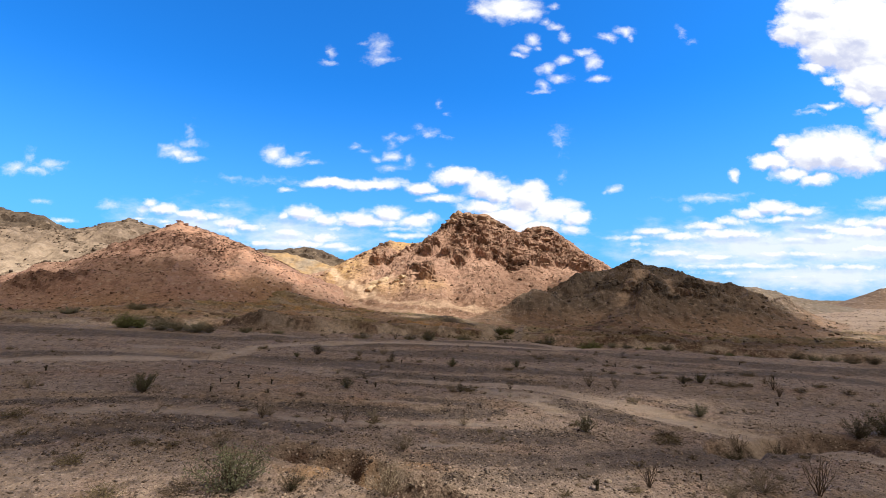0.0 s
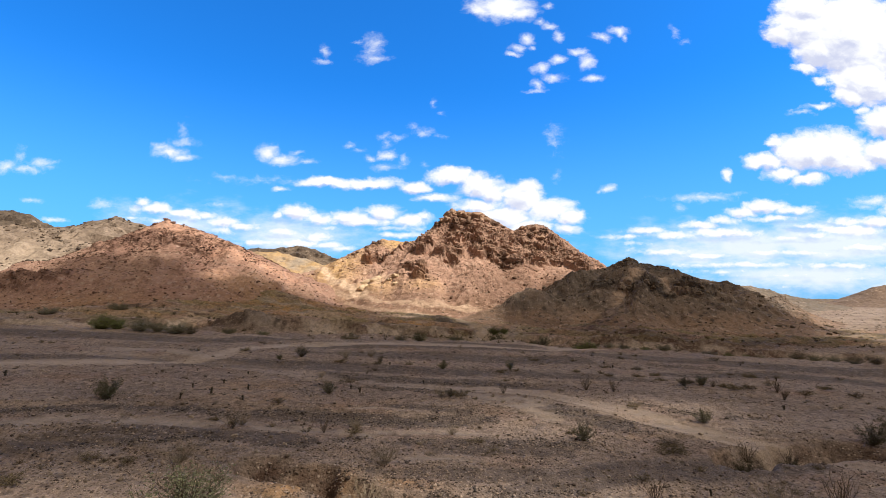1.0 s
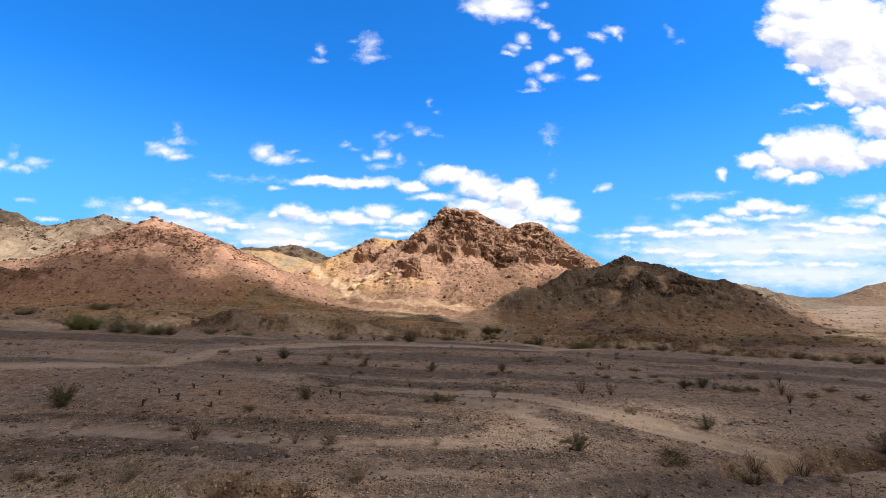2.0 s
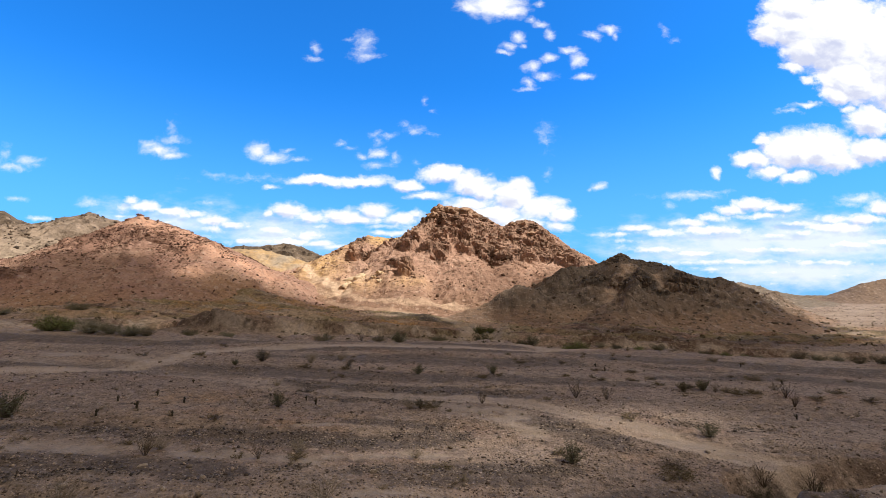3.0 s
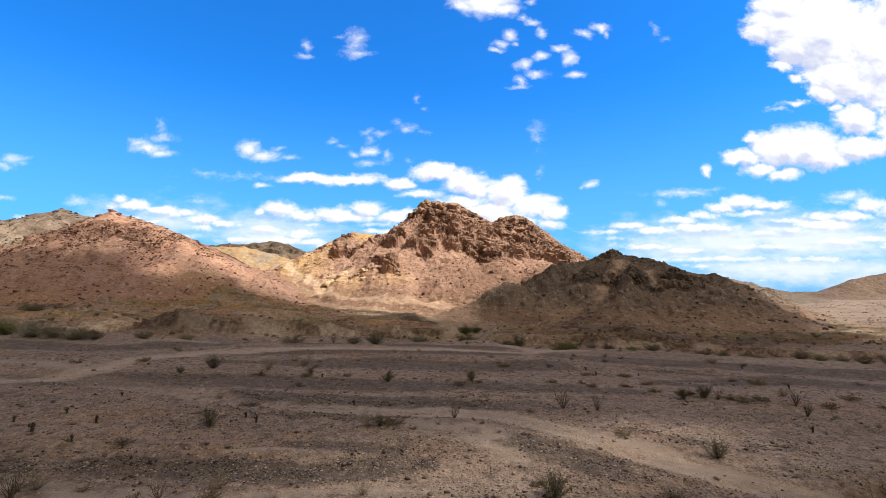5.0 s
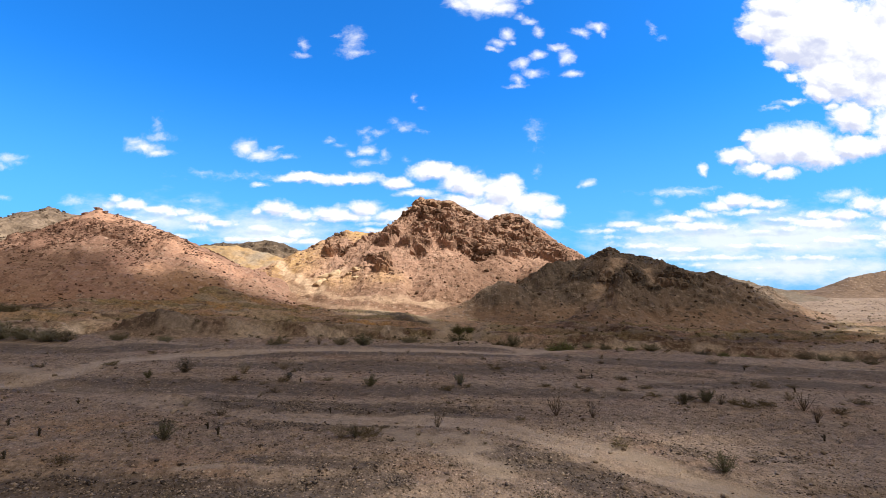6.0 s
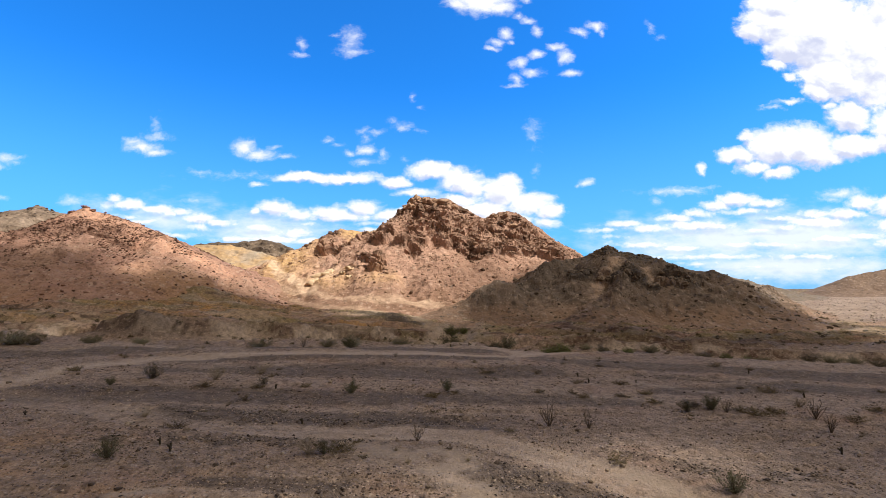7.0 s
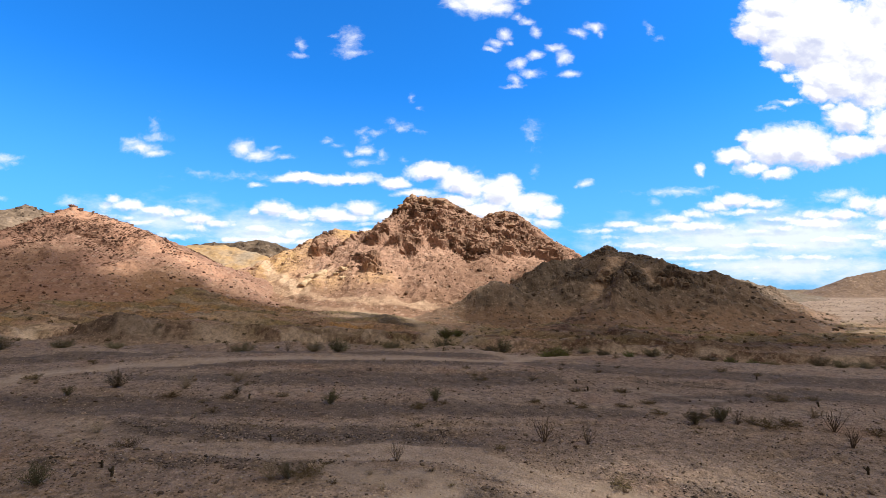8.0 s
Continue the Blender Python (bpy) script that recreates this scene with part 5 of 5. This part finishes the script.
def crags(parent, lines, shape, places, meshes, sink=0.52):
    for x, y, size in places:
        z = float(hill_z(np.array([x]), np.array([y]), lines, **shape)[0][0])
        outcrop(parent, random.choice(meshes), x, y, z, (size * random.uniform(0.9, 1.4), size * random.uniform(0.8, 1.1), size * random.uniform(0.6, 0.9)), random.uniform(0, 360), sink)


SUMMIT = [(4.6, 149, 4.5), (7.5, 148.5, 5), (11, 147.5, 5), (14.5, 147, 4.2), (3, 147, 4), (6.5, 145.5, 4.6), (10, 144, 4.2), (17.5, 146.5, 3.6), (13, 143, 3.6),
          (0.5, 146.5, 3.2), (26.4, 146.5, 3), (29.5, 146, 3.6), (32.5, 145, 3.2), (35.5, 143.5, 2.6), (28, 143.5, 3.2), (31, 142, 3)]
FLANK = [(-19, 150.2, 2.6), (-17, 149.6, 2.2), (-20, 146, 2), (-18.6, 140.6, 2.4), (-16.6, 139.6, 1.8), (-20, 141, 1.8), (-7.2, 127.6, 2.6), (-5.4, 127.2, 2.3), (-3.6, 124.4, 2.2), (-7, 125.6, 1.5),
         (-2, 123, 1.4), (17, 132.2, 3), (19.5, 131.2, 3.4), (21.6, 128.8, 2.6), (17.8, 128.6, 2), (14.6, 131.4, 2.2), (20, 124.5, 1.5), (13.5, 134.5, 2.4), (38, 130.6, 3), (40.6, 132, 2.6), (44, 134.5, 2.4),
         (3, 129.8, 1.8), (5.2, 131.4, 1.8), (7, 138, 2.6), (30, 136.5, 2.2), (33, 138, 2), (25, 141, 2.4), (33, 130, 1.6)]
DARK_CRAG = rock_material("dark_brown_crag", rgb(0.2, 0.122, 0.086), rgb(0.06, 0.038, 0.028), 0.2)
DARK_CRAGS = [mesh_of("outcrop", *rock_shape(160 + k, 4, 12, 0.4), DARK_CRAG) for k in range(4)]
crags(main_hill, MAIN, MAIN_SHAPE, SUMMIT, CRAGS + DARK_CRAGS)
crags(main_hill, MAIN, MAIN_SHAPE, FLANK, DARK_CRAGS)
PALE_STONE = rock_material("pale_cream_stone", rgb(0.74, 0.57, 0.39), rgb(0.5, 0.35, 0.22), 0.2)
PALE_CRAG = mesh_of("outcrop", *rock_shape(153, 4, 16, 0.34), PALE_STONE)
crags(main_hill, MAIN, MAIN_SHAPE, [(-15.2, 126.6, 6.5), (-17.4, 124.6, 5.2), (-9.5, 124.1, 2.6), (-9.7, 122.3, 2.5), (-11.3, 123.7, 2.4)], [PALE_CRAG], 0.8)
crags(right_hill, RIGHT, RIGHT_SHAPE, [(47.2, 119.6, 3), (45.4, 119.5, 2.5), (48.8, 119.7, 2.4), (44, 119.8, 1.6), (48, 106.5, 2), (46.6, 105.6, 1.7), (49.4, 105.6, 1.6), (57, 108, 2), (42.6, 108, 1.8), (60, 110, 1.8), (38, 112.4, 1.6), (44, 120.4, 1.3), (51, 119.8, 1.3)], [KNOB], 0.58)
pick = rng.permutation(np.flatnonzero((right_top[4] > 0.3) & (right_top[1] < 122) & (right_top[0] < 85)))[:34]
for k in pick:
    s = random.uniform(0.9, 2.0)
    outcrop(right_hill, KNOB, right_top[0][k], right_top[1][k], right_top[2][k], (1.3 * s, s, 0.8 * s), random.uniform(0, 360), 0.6)
crags(left_hill, LEFT, LEFT_SHAPE, [(-68, 124.8, 1.8), (-66, 124.6, 1.6), (-70, 124, 1.5), (-64, 118, 2), (-61, 117, 1.8), (-67, 117, 1.8), (-72, 119, 1.8), (-78, 117, 1.6), (-58, 119, 1.6), (-75, 116, 1.5)], [RED_CRAG])


# ---- plants ----
def leaf_material(name, light, dark, spread=0.5):
    m, n = material(name)
    one = n.add("ShaderNodeNewGeometry").outputs["Random Per Island"]
    whole = n.add("ShaderNodeObjectInfo").outputs["Random"]
    colour = n.mix(n.math("ADD", n.math("MULTIPLY", one, 0.65), n.math("MULTIPLY", whole, 0.35)), dark, light)
    finish(n, colour, 0.75, specular=0.2)
    return m


CREOSOTE_LEAF = leaf_material("creosote_leaf", rgb(0.13, 0.13, 0.07), rgb(0.055, 0.056, 0.032))
OLIVE_LEAF = leaf_material("olive_brown_leaf", rgb(0.2, 0.155, 0.08), rgb(0.075, 0.056, 0.032))
GREY_LEAF = leaf_material("grey_green_leaf", rgb(0.23, 0.215, 0.14), rgb(0.11, 0.105, 0.068))
GREEN_LEAF = leaf_material("green_leaf", rgb(0.2, 0.22, 0.075), rgb(0.085, 0.1, 0.035))
TWIG = leaf_material("dark_twig", rgb(0.17, 0.128, 0.095), rgb(0.07, 0.052, 0.04))
STRAW = leaf_material("dry_straw", rgb(0.34, 0.28, 0.2), rgb(0.17, 0.135, 0.095))
CACTUS = leaf_material("dark_cactus", rgb(0.075, 0.06, 0.04), rgb(0.03, 0.024, 0.016))


def tube(points, faces, path, start, end, sides=3):
    """A tapered stem along a path."""
    first = len(points)
    for i, p in enumerate(path):
        way = (path[min(i + 1, len(path) - 1)] - path[max(i - 1, 0)]).normalized()
        across = way.orthogonal().normalized()
        other = way.cross(across)
        r = start + (end - start) * i / (len(path) - 1)
        for k in range(sides):
            a = 2 * math.pi * k / sides
            points.append(p + r * (math.cos(a) * across + math.sin(a) * other))
    for i in range(len(path) - 1):
        for k in range(sides):
            a, b = first + i * sides + k, first + i * sides + (k + 1) % sides
            faces.append((a, b, b + sides, a + sides))


def simple_mesh(name, points, faces, mat):
    me = bpy.data.meshes.new(name)
    me.from_pydata([tuple(p) for p in points], [], faces)
    me.materials.append(mat)
    return me


def shrub_meshes(seed, stems, lean, leaves, leaf, wood, stem_r=0.012, reach=0.75, leaf_size=0.05, droop=0.0, low=0.25, twigs=3, joints=4):
    """Stems and leaves of a shrub 1 m high."""
    r = random.Random(seed)
    wp, wf, lp, lf = [], [], [], []
    for _ in range(stems):
        a, tilt = r.uniform(0, 2 * math.pi), lean * math.sqrt(r.random())
        length = r.uniform(0.65, 1.05)
        way = Vector((math.sin(tilt) * math.cos(a), math.sin(tilt) * math.sin(a), math.cos(tilt)))
        p = Vector((r.uniform(-0.06, 0.06), r.uniform(-0.06, 0.06), -0.04))
        path = [p.copy()]
        for k in range(joints):
            way = (way + Vector((r.uniform(-0.22, 0.22), r.uniform(-0.22, 0.22), r.uniform(-0.12, 0.14) - droop))).normalized()
            p = p + way * length / joints
            path.append(p.copy())
        tube(wp, wf, path, stem_r, stem_r * 0.35)
        for _ in range(twigs):
            i = r.randint(1, joints - 1)
            side = (way + Vector((r.uniform(-0.9, 0.9), r.uniform(-0.9, 0.9), r.uniform(-0.3, 0.6)))).normalized()
            start = path[i].lerp(path[i + 1], r.random())
            tube(wp, wf, [start, start + side * 0.12, start + side * 0.24 + Vector((0, 0, 0.03))], stem_r * 0.5, stem_r * 0.2)
        for _ in range(leaves):
            u = low + (1 - low) * r.random() ** 0.7
            i = min(int(u * joints), joints - 1)
            c = path[i].lerp(path[i + 1], u * joints - i) + Vector((r.gauss(0, 0.06), r.gauss(0, 0.06), r.gauss(0, 0.05)))
            one = Vector((r.gauss(0, 1), r.gauss(0, 1), r.gauss(0, 1))).normalized() * leaf_size * r.uniform(0.6, 1.4)
            two = one.orthogonal() * 0.45
            first = len(lp)
            lp += [c - one * 0.5, c + two * 0.5, c + one * 0.5, c - two * 0.5]
            lf.append((first, first + 1, first + 2, first + 3))
    return simple_mesh("wood", wp, wf, wood), simple_mesh("foliage", lp, lf, leaf) if lf else None


def shrub(name, meshes, label, category, group):
    root = new(name)
    root.empty_display_size = 0.2
    for part_name, me in zip(("wood", "foliage"), meshes):
        if me:
            new(part_name, me).parent = root
    return tagged(root, label, category, group)


def planted(protos, places, height=1.0, spread=(0.9, 1.25), sink=0.0):
    """Copies of some shrubs at (x, y, size), each turned and stretched by chance."""
    for k, (x, y, size) in enumerate(places):
        proto = protos[k % len(protos)]
        m = pose(x, y, float(ground_z(x, y)) - sink, 0, 0, random.uniform(0, 360)) @ Matrix.Diagonal((size * random.uniform(*spread), size * random.uniform(*spread), size * height, 1))
        if k < len(protos):
            proto.matrix_basis = m
        else:
            scale = proto.scale.copy()
            proto.scale = (1, 1, 1)
            copy_thing(proto, m)
            proto.scale = scale


def kind_of(count, name, label, category, group, **look_of):
    return [shrub(name, shrub_meshes(500 + 10 * k + len(name) * 37, **look_of), label, category, group) for k in range(count)]


CREOSOTE = [
    (-7.8, 19, 2), (-5.7, 19.3, 0.8), (-18.4, 30.9, 1.4), (8.3, 28.8, 1.1), (16.3, 27.6, 1.1), (25.6, 30.8, 1.4), (21.3, 43.7, 0.9),
    (1, 46.2, 0.9), (19.1, 28.2, 1), (-1.6, 65.9, 1.5), (9.2, 73.7, 2.2), (15.7, 72.7, 2), (27.8, 31.3, 1.9), (7.1, 46.8, 0.9),
    (23.1, 44.2, 1), (1.4, 35.3, 0.7), (-11.9, 47.7, 1.2), (-4.7, 47.2, 0.6), (-13.3, 45.6, 0.6), (-6.5, 34.2, 0.9), (17.1, 33.1, 1),
]
LOW_SHRUBS = [
    (-9.5, 18.6, 0.9), (-11.9, 18, 0.8), (-14.9, 20.5, 0.7), (-21.5, 25.2, 0.8), (-13.7, 22.8, 0.6), (12.6, 27.7, 0.9),
    (6.2, 45.4, 0.7), (18.6, 46.9, 0.5), (16.9, 50.4, 0.6), (29.8, 51.4, 0.5), (-3.7, 27.7, 0.6), (-4.8, 46.4, 0.6), (9.7, 39, 0.4),
    (34.7, 42.4, 0.8), (33.8, 44.4, 0.7), (32.7, 59.1, 0.8), (2.1, 35.7, 0.8), (25.4, 43.5, 0.9), (26.8, 43.9, 0.7), (20.3, 51, 0.7),
    (20.7, 48, 0.6), (20.2, 45.5, 0.6), (-17.4, 48.7, 0.7), (13.2, 47.1, 0.5), (15.8, 46.2, 0.6), (-8, 46.1, 0.6), (10.8, 54.1, 0.7),
]
LOW_SHRUBS_MORE = [
    (21.5, 58.4, 0.5), (-2, 47.3, 0.5), (30.6, 49.5, 0.9), (33.9, 50.5, 0.6), (13, 28.9, 0.8), (-5.9, 38.4, 0.8), (-8.9, 31.7, 0.6),
    (22.1, 44.8, 0.8), (24.9, 44.2, 0.6), (13.7, 35.5, 0.7), (30.9, 42.7, 0.9),
]
WANDS = [
    (-9.7, 27.2, 0.9), (-5.2, 27.4, 0.7), (27.8, 40.9, 1), (16.3, 21.8, 1.5), (8.9, 21.6, 1), (-5.9, 63.4, 1), (12, 40.3, 1.1),
    (14, 40, 0.9), (28.7, 43, 1.2), (5.2, 37.3, 0.8), (17.1, 28.9, 1.1), (19.5, 29, 1.3), (23.8, 43.8, 0.8),
]
DRY_SHRUBS = [
    (-24.6, 29.8, 1.1), (-2.1, 19.3, 1.6), (14.1, 22.1, 1.5), (12.4, 21.5, 1), (-10, 22.9, 1.2), (-1.7, 23.7, 1.2), (-8.4, 40.3, 0.7),
    (29.5, 45.3, 0.9), (-6, 50.9, 1), (-7.9, 47.7, 1.2), (0.8, 35.3, 0.9), (-9.6, 28.1, 0.9), (1.3, 28.7, 0.7), (-3.8, 28.7, 0.8),
]
CHOLLAS = [
    (-27.8, 35, 0.7), (-14.5, 31.4, 0.6), (-15, 33.9, 0.5), (-13.3, 32.7, 0.7), (-13.6, 35.2, 0.5), (-11.7, 34.4, 0.6), (-5.3, 35.7, 0.5),
    (-4.6, 35.1, 0.6), (6.4, 20.7, 0.8), (11.8, 22.9, 0.5), (-0.5, 39.7, 0.5), (18.1, 54, 0.6), (18, 51.2, 0.6), (33.9, 56.2, 0.5),
    (32.3, 48.2, 0.6), (22.1, 52.3, 0.4), (25.4, 37.6, 0.6), (-3.7, 46.4, 0.5), (-11, 31.8, 0.5), (-13.8, 39.9, 0.4),
]
GREEN_SHRUBS = [
    (-38.4, 59.8, 2.2), (-36.9, 60.2, 1.7), (21.4, 69.8, 1.7), (20.4, 70.2, 1.3), (9.9, 82.2, 1.6), (11.7, 84, 1.2), (29.5, 70.4, 0.9), (41, 70.4, 1.0), (43, 69.4, 0.9),
]
THICKETS = [
    (-33.4, 59, 2.1), (-31.4, 58.8, 1.4), (-29.1, 58.6, 1.8), (-27.7, 58.8, 1.3), (-24, 60.5, 1.0), (-20.5, 62, 0.9), (-4.3, 67.6, 1.2), (-1.8, 68.6, 1.1), (14.3, 72.9, 1.3), (25.6, 73.4, 0.9), (-57.4, 75.7, 1.6), (-48.8, 78.6, 1.8), (-10.5, 64.8, 1.3),
    (3.2, 71.6, 1.4), (26.6, 70.6, 1.2), (32.6, 71.3, 1.2), (38.7, 70.5, 1.2), (43.6, 68.1, 1.1), (46.4, 64.5, 1.3), (48.6, 64.4, 1.1),
    (50.6, 63.8, 1.2), (52.2, 62.7, 1.3), (53.6, 61.1, 1.4),
]

planted(kind_of(4, "creosote_bush", "dark olive creosote bush with thin upright stems on gravel", "bush", "creosote bushes", stems=40, lean=0.95, leaves=64, twigs=3, stem_r=0.008,
                leaf=CREOSOTE_LEAF, wood=TWIG, leaf_size=0.042, low=0.1), CREOSOTE, 1.0, (0.8, 1.1))
planted(kind_of(4, "low_shrub", "low olive-brown desert shrub on stony ground", "bush", "low shrubs", stems=40, lean=1.35, leaves=28, twigs=2, stem_r=0.008,
                leaf=OLIVE_LEAF, wood=TWIG, leaf_size=0.065), LOW_SHRUBS + LOW_SHRUBS_MORE, 0.62, (0.95, 1.35))
planted(kind_of(3, "wand_shrub", "bare fan of thin dark desert wands", "bush", "wand shrubs", stems=17, lean=0.62, leaves=3,
                leaf=OLIVE_LEAF, wood=TWIG, stem_r=0.016, leaf_size=0.04), WANDS, 1.0, (0.8, 1.0))
planted(kind_of(3, "dry_shrub", "pale straw-coloured dry shrub with fine twigs", "bush", "dry shrubs", stems=60, lean=0.95, leaves=5,
                leaf=STRAW, wood=STRAW, stem_r=0.006, leaf_size=0.04), DRY_SHRUBS, 0.85, (0.9, 1.2))
planted(kind_of(3, "thicket", "grey-green thicket of desert brush along the wash", "bush", "thickets along the wash", stems=56, lean=1.1, leaves=54, stem_r=0.007, twigs=2,
                leaf=GREY_LEAF, wood=STRAW, leaf_size=0.05, low=0.05), THICKETS, 0.9, (1.05, 1.4))
planted(kind_of(1, "green_shrub", "bright green leafy shrub beside the dirt road", "bush", "green shrubs", stems=60, lean=1.1, leaves=40,
                leaf=GREEN_LEAF, wood=TWIG, leaf_size=0.06, low=0.05), GREEN_SHRUBS, 0.9, (0.95, 1.2))


def cholla(seed):
    """A stubby cactus: a knobbly trunk with a few short arms."""
    r = random.Random(seed)
    root = new("cholla")
    tagged(root, "dark stubby cholla cactus on gravel", "cactus", "chollas")

    def limb(name, start, way, length, radius):
        points, faces = [], []
        path, p = [], start.copy()
        for k in range(7):
            path.append(p.copy())
            way = (way + Vector((r.uniform(-0.12, 0.12), r.uniform(-0.12, 0.12), 0.08))).normalized()
            p = p + way * length / 6
        first = 0
        for i, c in enumerate(path):
            rad = radius * (1 + 0.18 * (-1) ** i) * (0.55 if i == 6 else 1)
            for k in range(7):
                a = 2 * math.pi * k / 7
                rr = rad * r.uniform(0.85, 1.2)
                points.append(c + Vector((rr * math.cos(a), rr * math.sin(a), r.uniform(-0.01, 0.01))))
        for i in range(6):
            for k in range(7):
                a, b = i * 7 + k, i * 7 + (k + 1) % 7
                faces.append((a, b, b + 7, a + 7))
        faces.append(tuple(range(42, 49)))
        # spines
        for _ in range(60):
            c = r.choice(path[1:])
            way_out = Vector((r.gauss(0, 1), r.gauss(0, 1), r.gauss(0, 0.6))).normalized()
            side = way_out.orthogonal() * 0.012
            base = len(points)
            tip = c + way_out * (radius * 1.7)
            points += [c + way_out * radius * 0.8 + side, c + way_out * radius * 0.8 - side, tip]
            faces.append((base, base + 1, base + 2))
        new(name, simple_mesh(name, points, faces, CACTUS)).parent = root

    limb("trunk", Vector((0, 0, -0.05)), Vector((0, 0, 1)), 1.0, 0.14)
    for _ in range(r.randint(1, 3)):
        a = r.uniform(0, 6.3)
        limb("arm", Vector((0.1 * math.cos(a), 0.1 * math.sin(a), r.uniform(0.3, 0.6))), Vector((math.cos(a), math.sin(a), 0.7)), r.uniform(0.3, 0.5), 0.1)
    return root


planted([cholla(k) for k in range(4)], [(x, y, 0.58 * s) for x, y, s in CHOLLAS], 1.0, (0.9, 1.1))


# small shrubs scattered over the flat
def loose_places(n, seed):
    r = np.random.RandomState(seed)
    far, turn = r.uniform(17, 84, n), radians(50) * r.uniform(-1, 1, n)
    x, y = far * np.sin(turn) + 2, far * np.cos(turn)
    thick = smooth(-0.3, 0.4, layered(x / 9, y / 6, 91, 3))
    clear = np.ones(n)
    for line in (ROAD, TRACK):
        clear = np.minimum(clear, smooth(1.0, 1.8, to_line(x, y, line)[0]))
    keep = r.uniform(0, 1, n) < thick * clear
    return [(round(a, 2), round(b, 2), round(c, 2)) for a, b, c in zip(x[keep], y[keep], 0.16 + 0.34 * r.uniform(0, 1, keep.sum()) ** 2)]


loose = loose_places(700, 3)
planted(kind_of(3, "small_shrub", "small brown desert shrub scattered on the stony flat", "bush", "small shrubs", stems=22, lean=1.2, leaves=14, twigs=1, joints=2,
                leaf=OLIVE_LEAF, wood=TWIG, leaf_size=0.1), loose[:240], 0.8, (1.0, 1.5))
planted(kind_of(2, "dry_tuft", "small pale dry tuft on the stony flat", "bush", "dry tufts", stems=34, twigs=0, joints=2, lean=1.0, leaves=0,
                leaf=STRAW, wood=STRAW, stem_r=0.014), loose[240:340], 0.8, (0.9, 1.2))


# far scrub, too small to count
def scrub(name, x, y, z, size, mat, label):
    r = np.random.RandomState(len(x))
    blades = 36
    n = len(x)
    mid = r.normal(0, 0.27, (n, blades, 3)) * np.array([1, 1, 0.6]) + np.array([0, 0, 0.3])
    one, two = r.normal(0, 0.1, (n, blades, 3)), r.normal(0, 0.1, (n, blades, 3))
    tri = np.stack([mid - one, mid + one * 0.5 + two, mid + one * 0.5 - two], 2) * size[:, None, None, None]
    tri[..., 2] = np.maximum(tri[..., 2], -0.05)
    tri = tri + np.stack([x, y, z], -1)[:, None, None]
    ob = new(name, mesh_of(name, tri.reshape(-1, 3), np.arange(n * blades * 3).reshape(-1, 3), mat))
    return tagged(ob, label, "shrubs", kind="stuff")


SCRUB_LEAF = leaf_material("far_scrub_leaf", rgb(0.14, 0.11, 0.065), rgb(0.06, 0.045, 0.028))
x, y, z = on_hill(left_top, 1500, (-120, -15, 82, 128), lambda x, y, r, c: 0.4 * (1 - smooth(10, 18, r)) + 0.08)
scrub("hill_scrub", x, y, z, rng.uniform(0.2, 0.42, len(x)), SCRUB_LEAF, "dark specks of scrub on the red scree hill")
x, y, z = on_hill(main_top, 900, (-45, 62, 105, 152), lambda x, y, r, c: 0.35 * (1 - c))
scrub("hill_scrub", x, y, z, rng.uniform(0.2, 0.45, len(x)), SCRUB_LEAF, "dark specks of scrub on the craggy hill")
x, y, z = on_hill(right_top, 1000, (20, 110, 86, 150), lambda x, y, r, c: 0.3 * (1 - c))
scrub("hill_scrub", x, y, z, rng.uniform(0.2, 0.5, len(x)), SCRUB_LEAF, "dark specks of scrub on the grey hill")
x, y = rng.uniform(-80, 130, 3200), rng.uniform(68, 130, 3200)
keep = rng.uniform(0, 1, 3200) < 0.25 + 0.6 * np.exp(-((y - 78) / 8) ** 2)
x, y = x[keep], y[keep]
scrub("flat_scrub", x, y, ground_z(x, y), 0.22 + 0.4 * rng.uniform(0, 1, len(x)) ** 2, SCRUB_LEAF, "dark scrub scattered below the hills")
x, y = rng.uniform(70, 260, 1400), rng.uniform(95, 330, 1400)
scrub("plain_scrub", x, y, ground_z(x, y), 0.25 + 0.3 * rng.uniform(0, 1, len(x)) ** 2, SCRUB_LEAF, "dark scrub dotted over the sunlit plain")
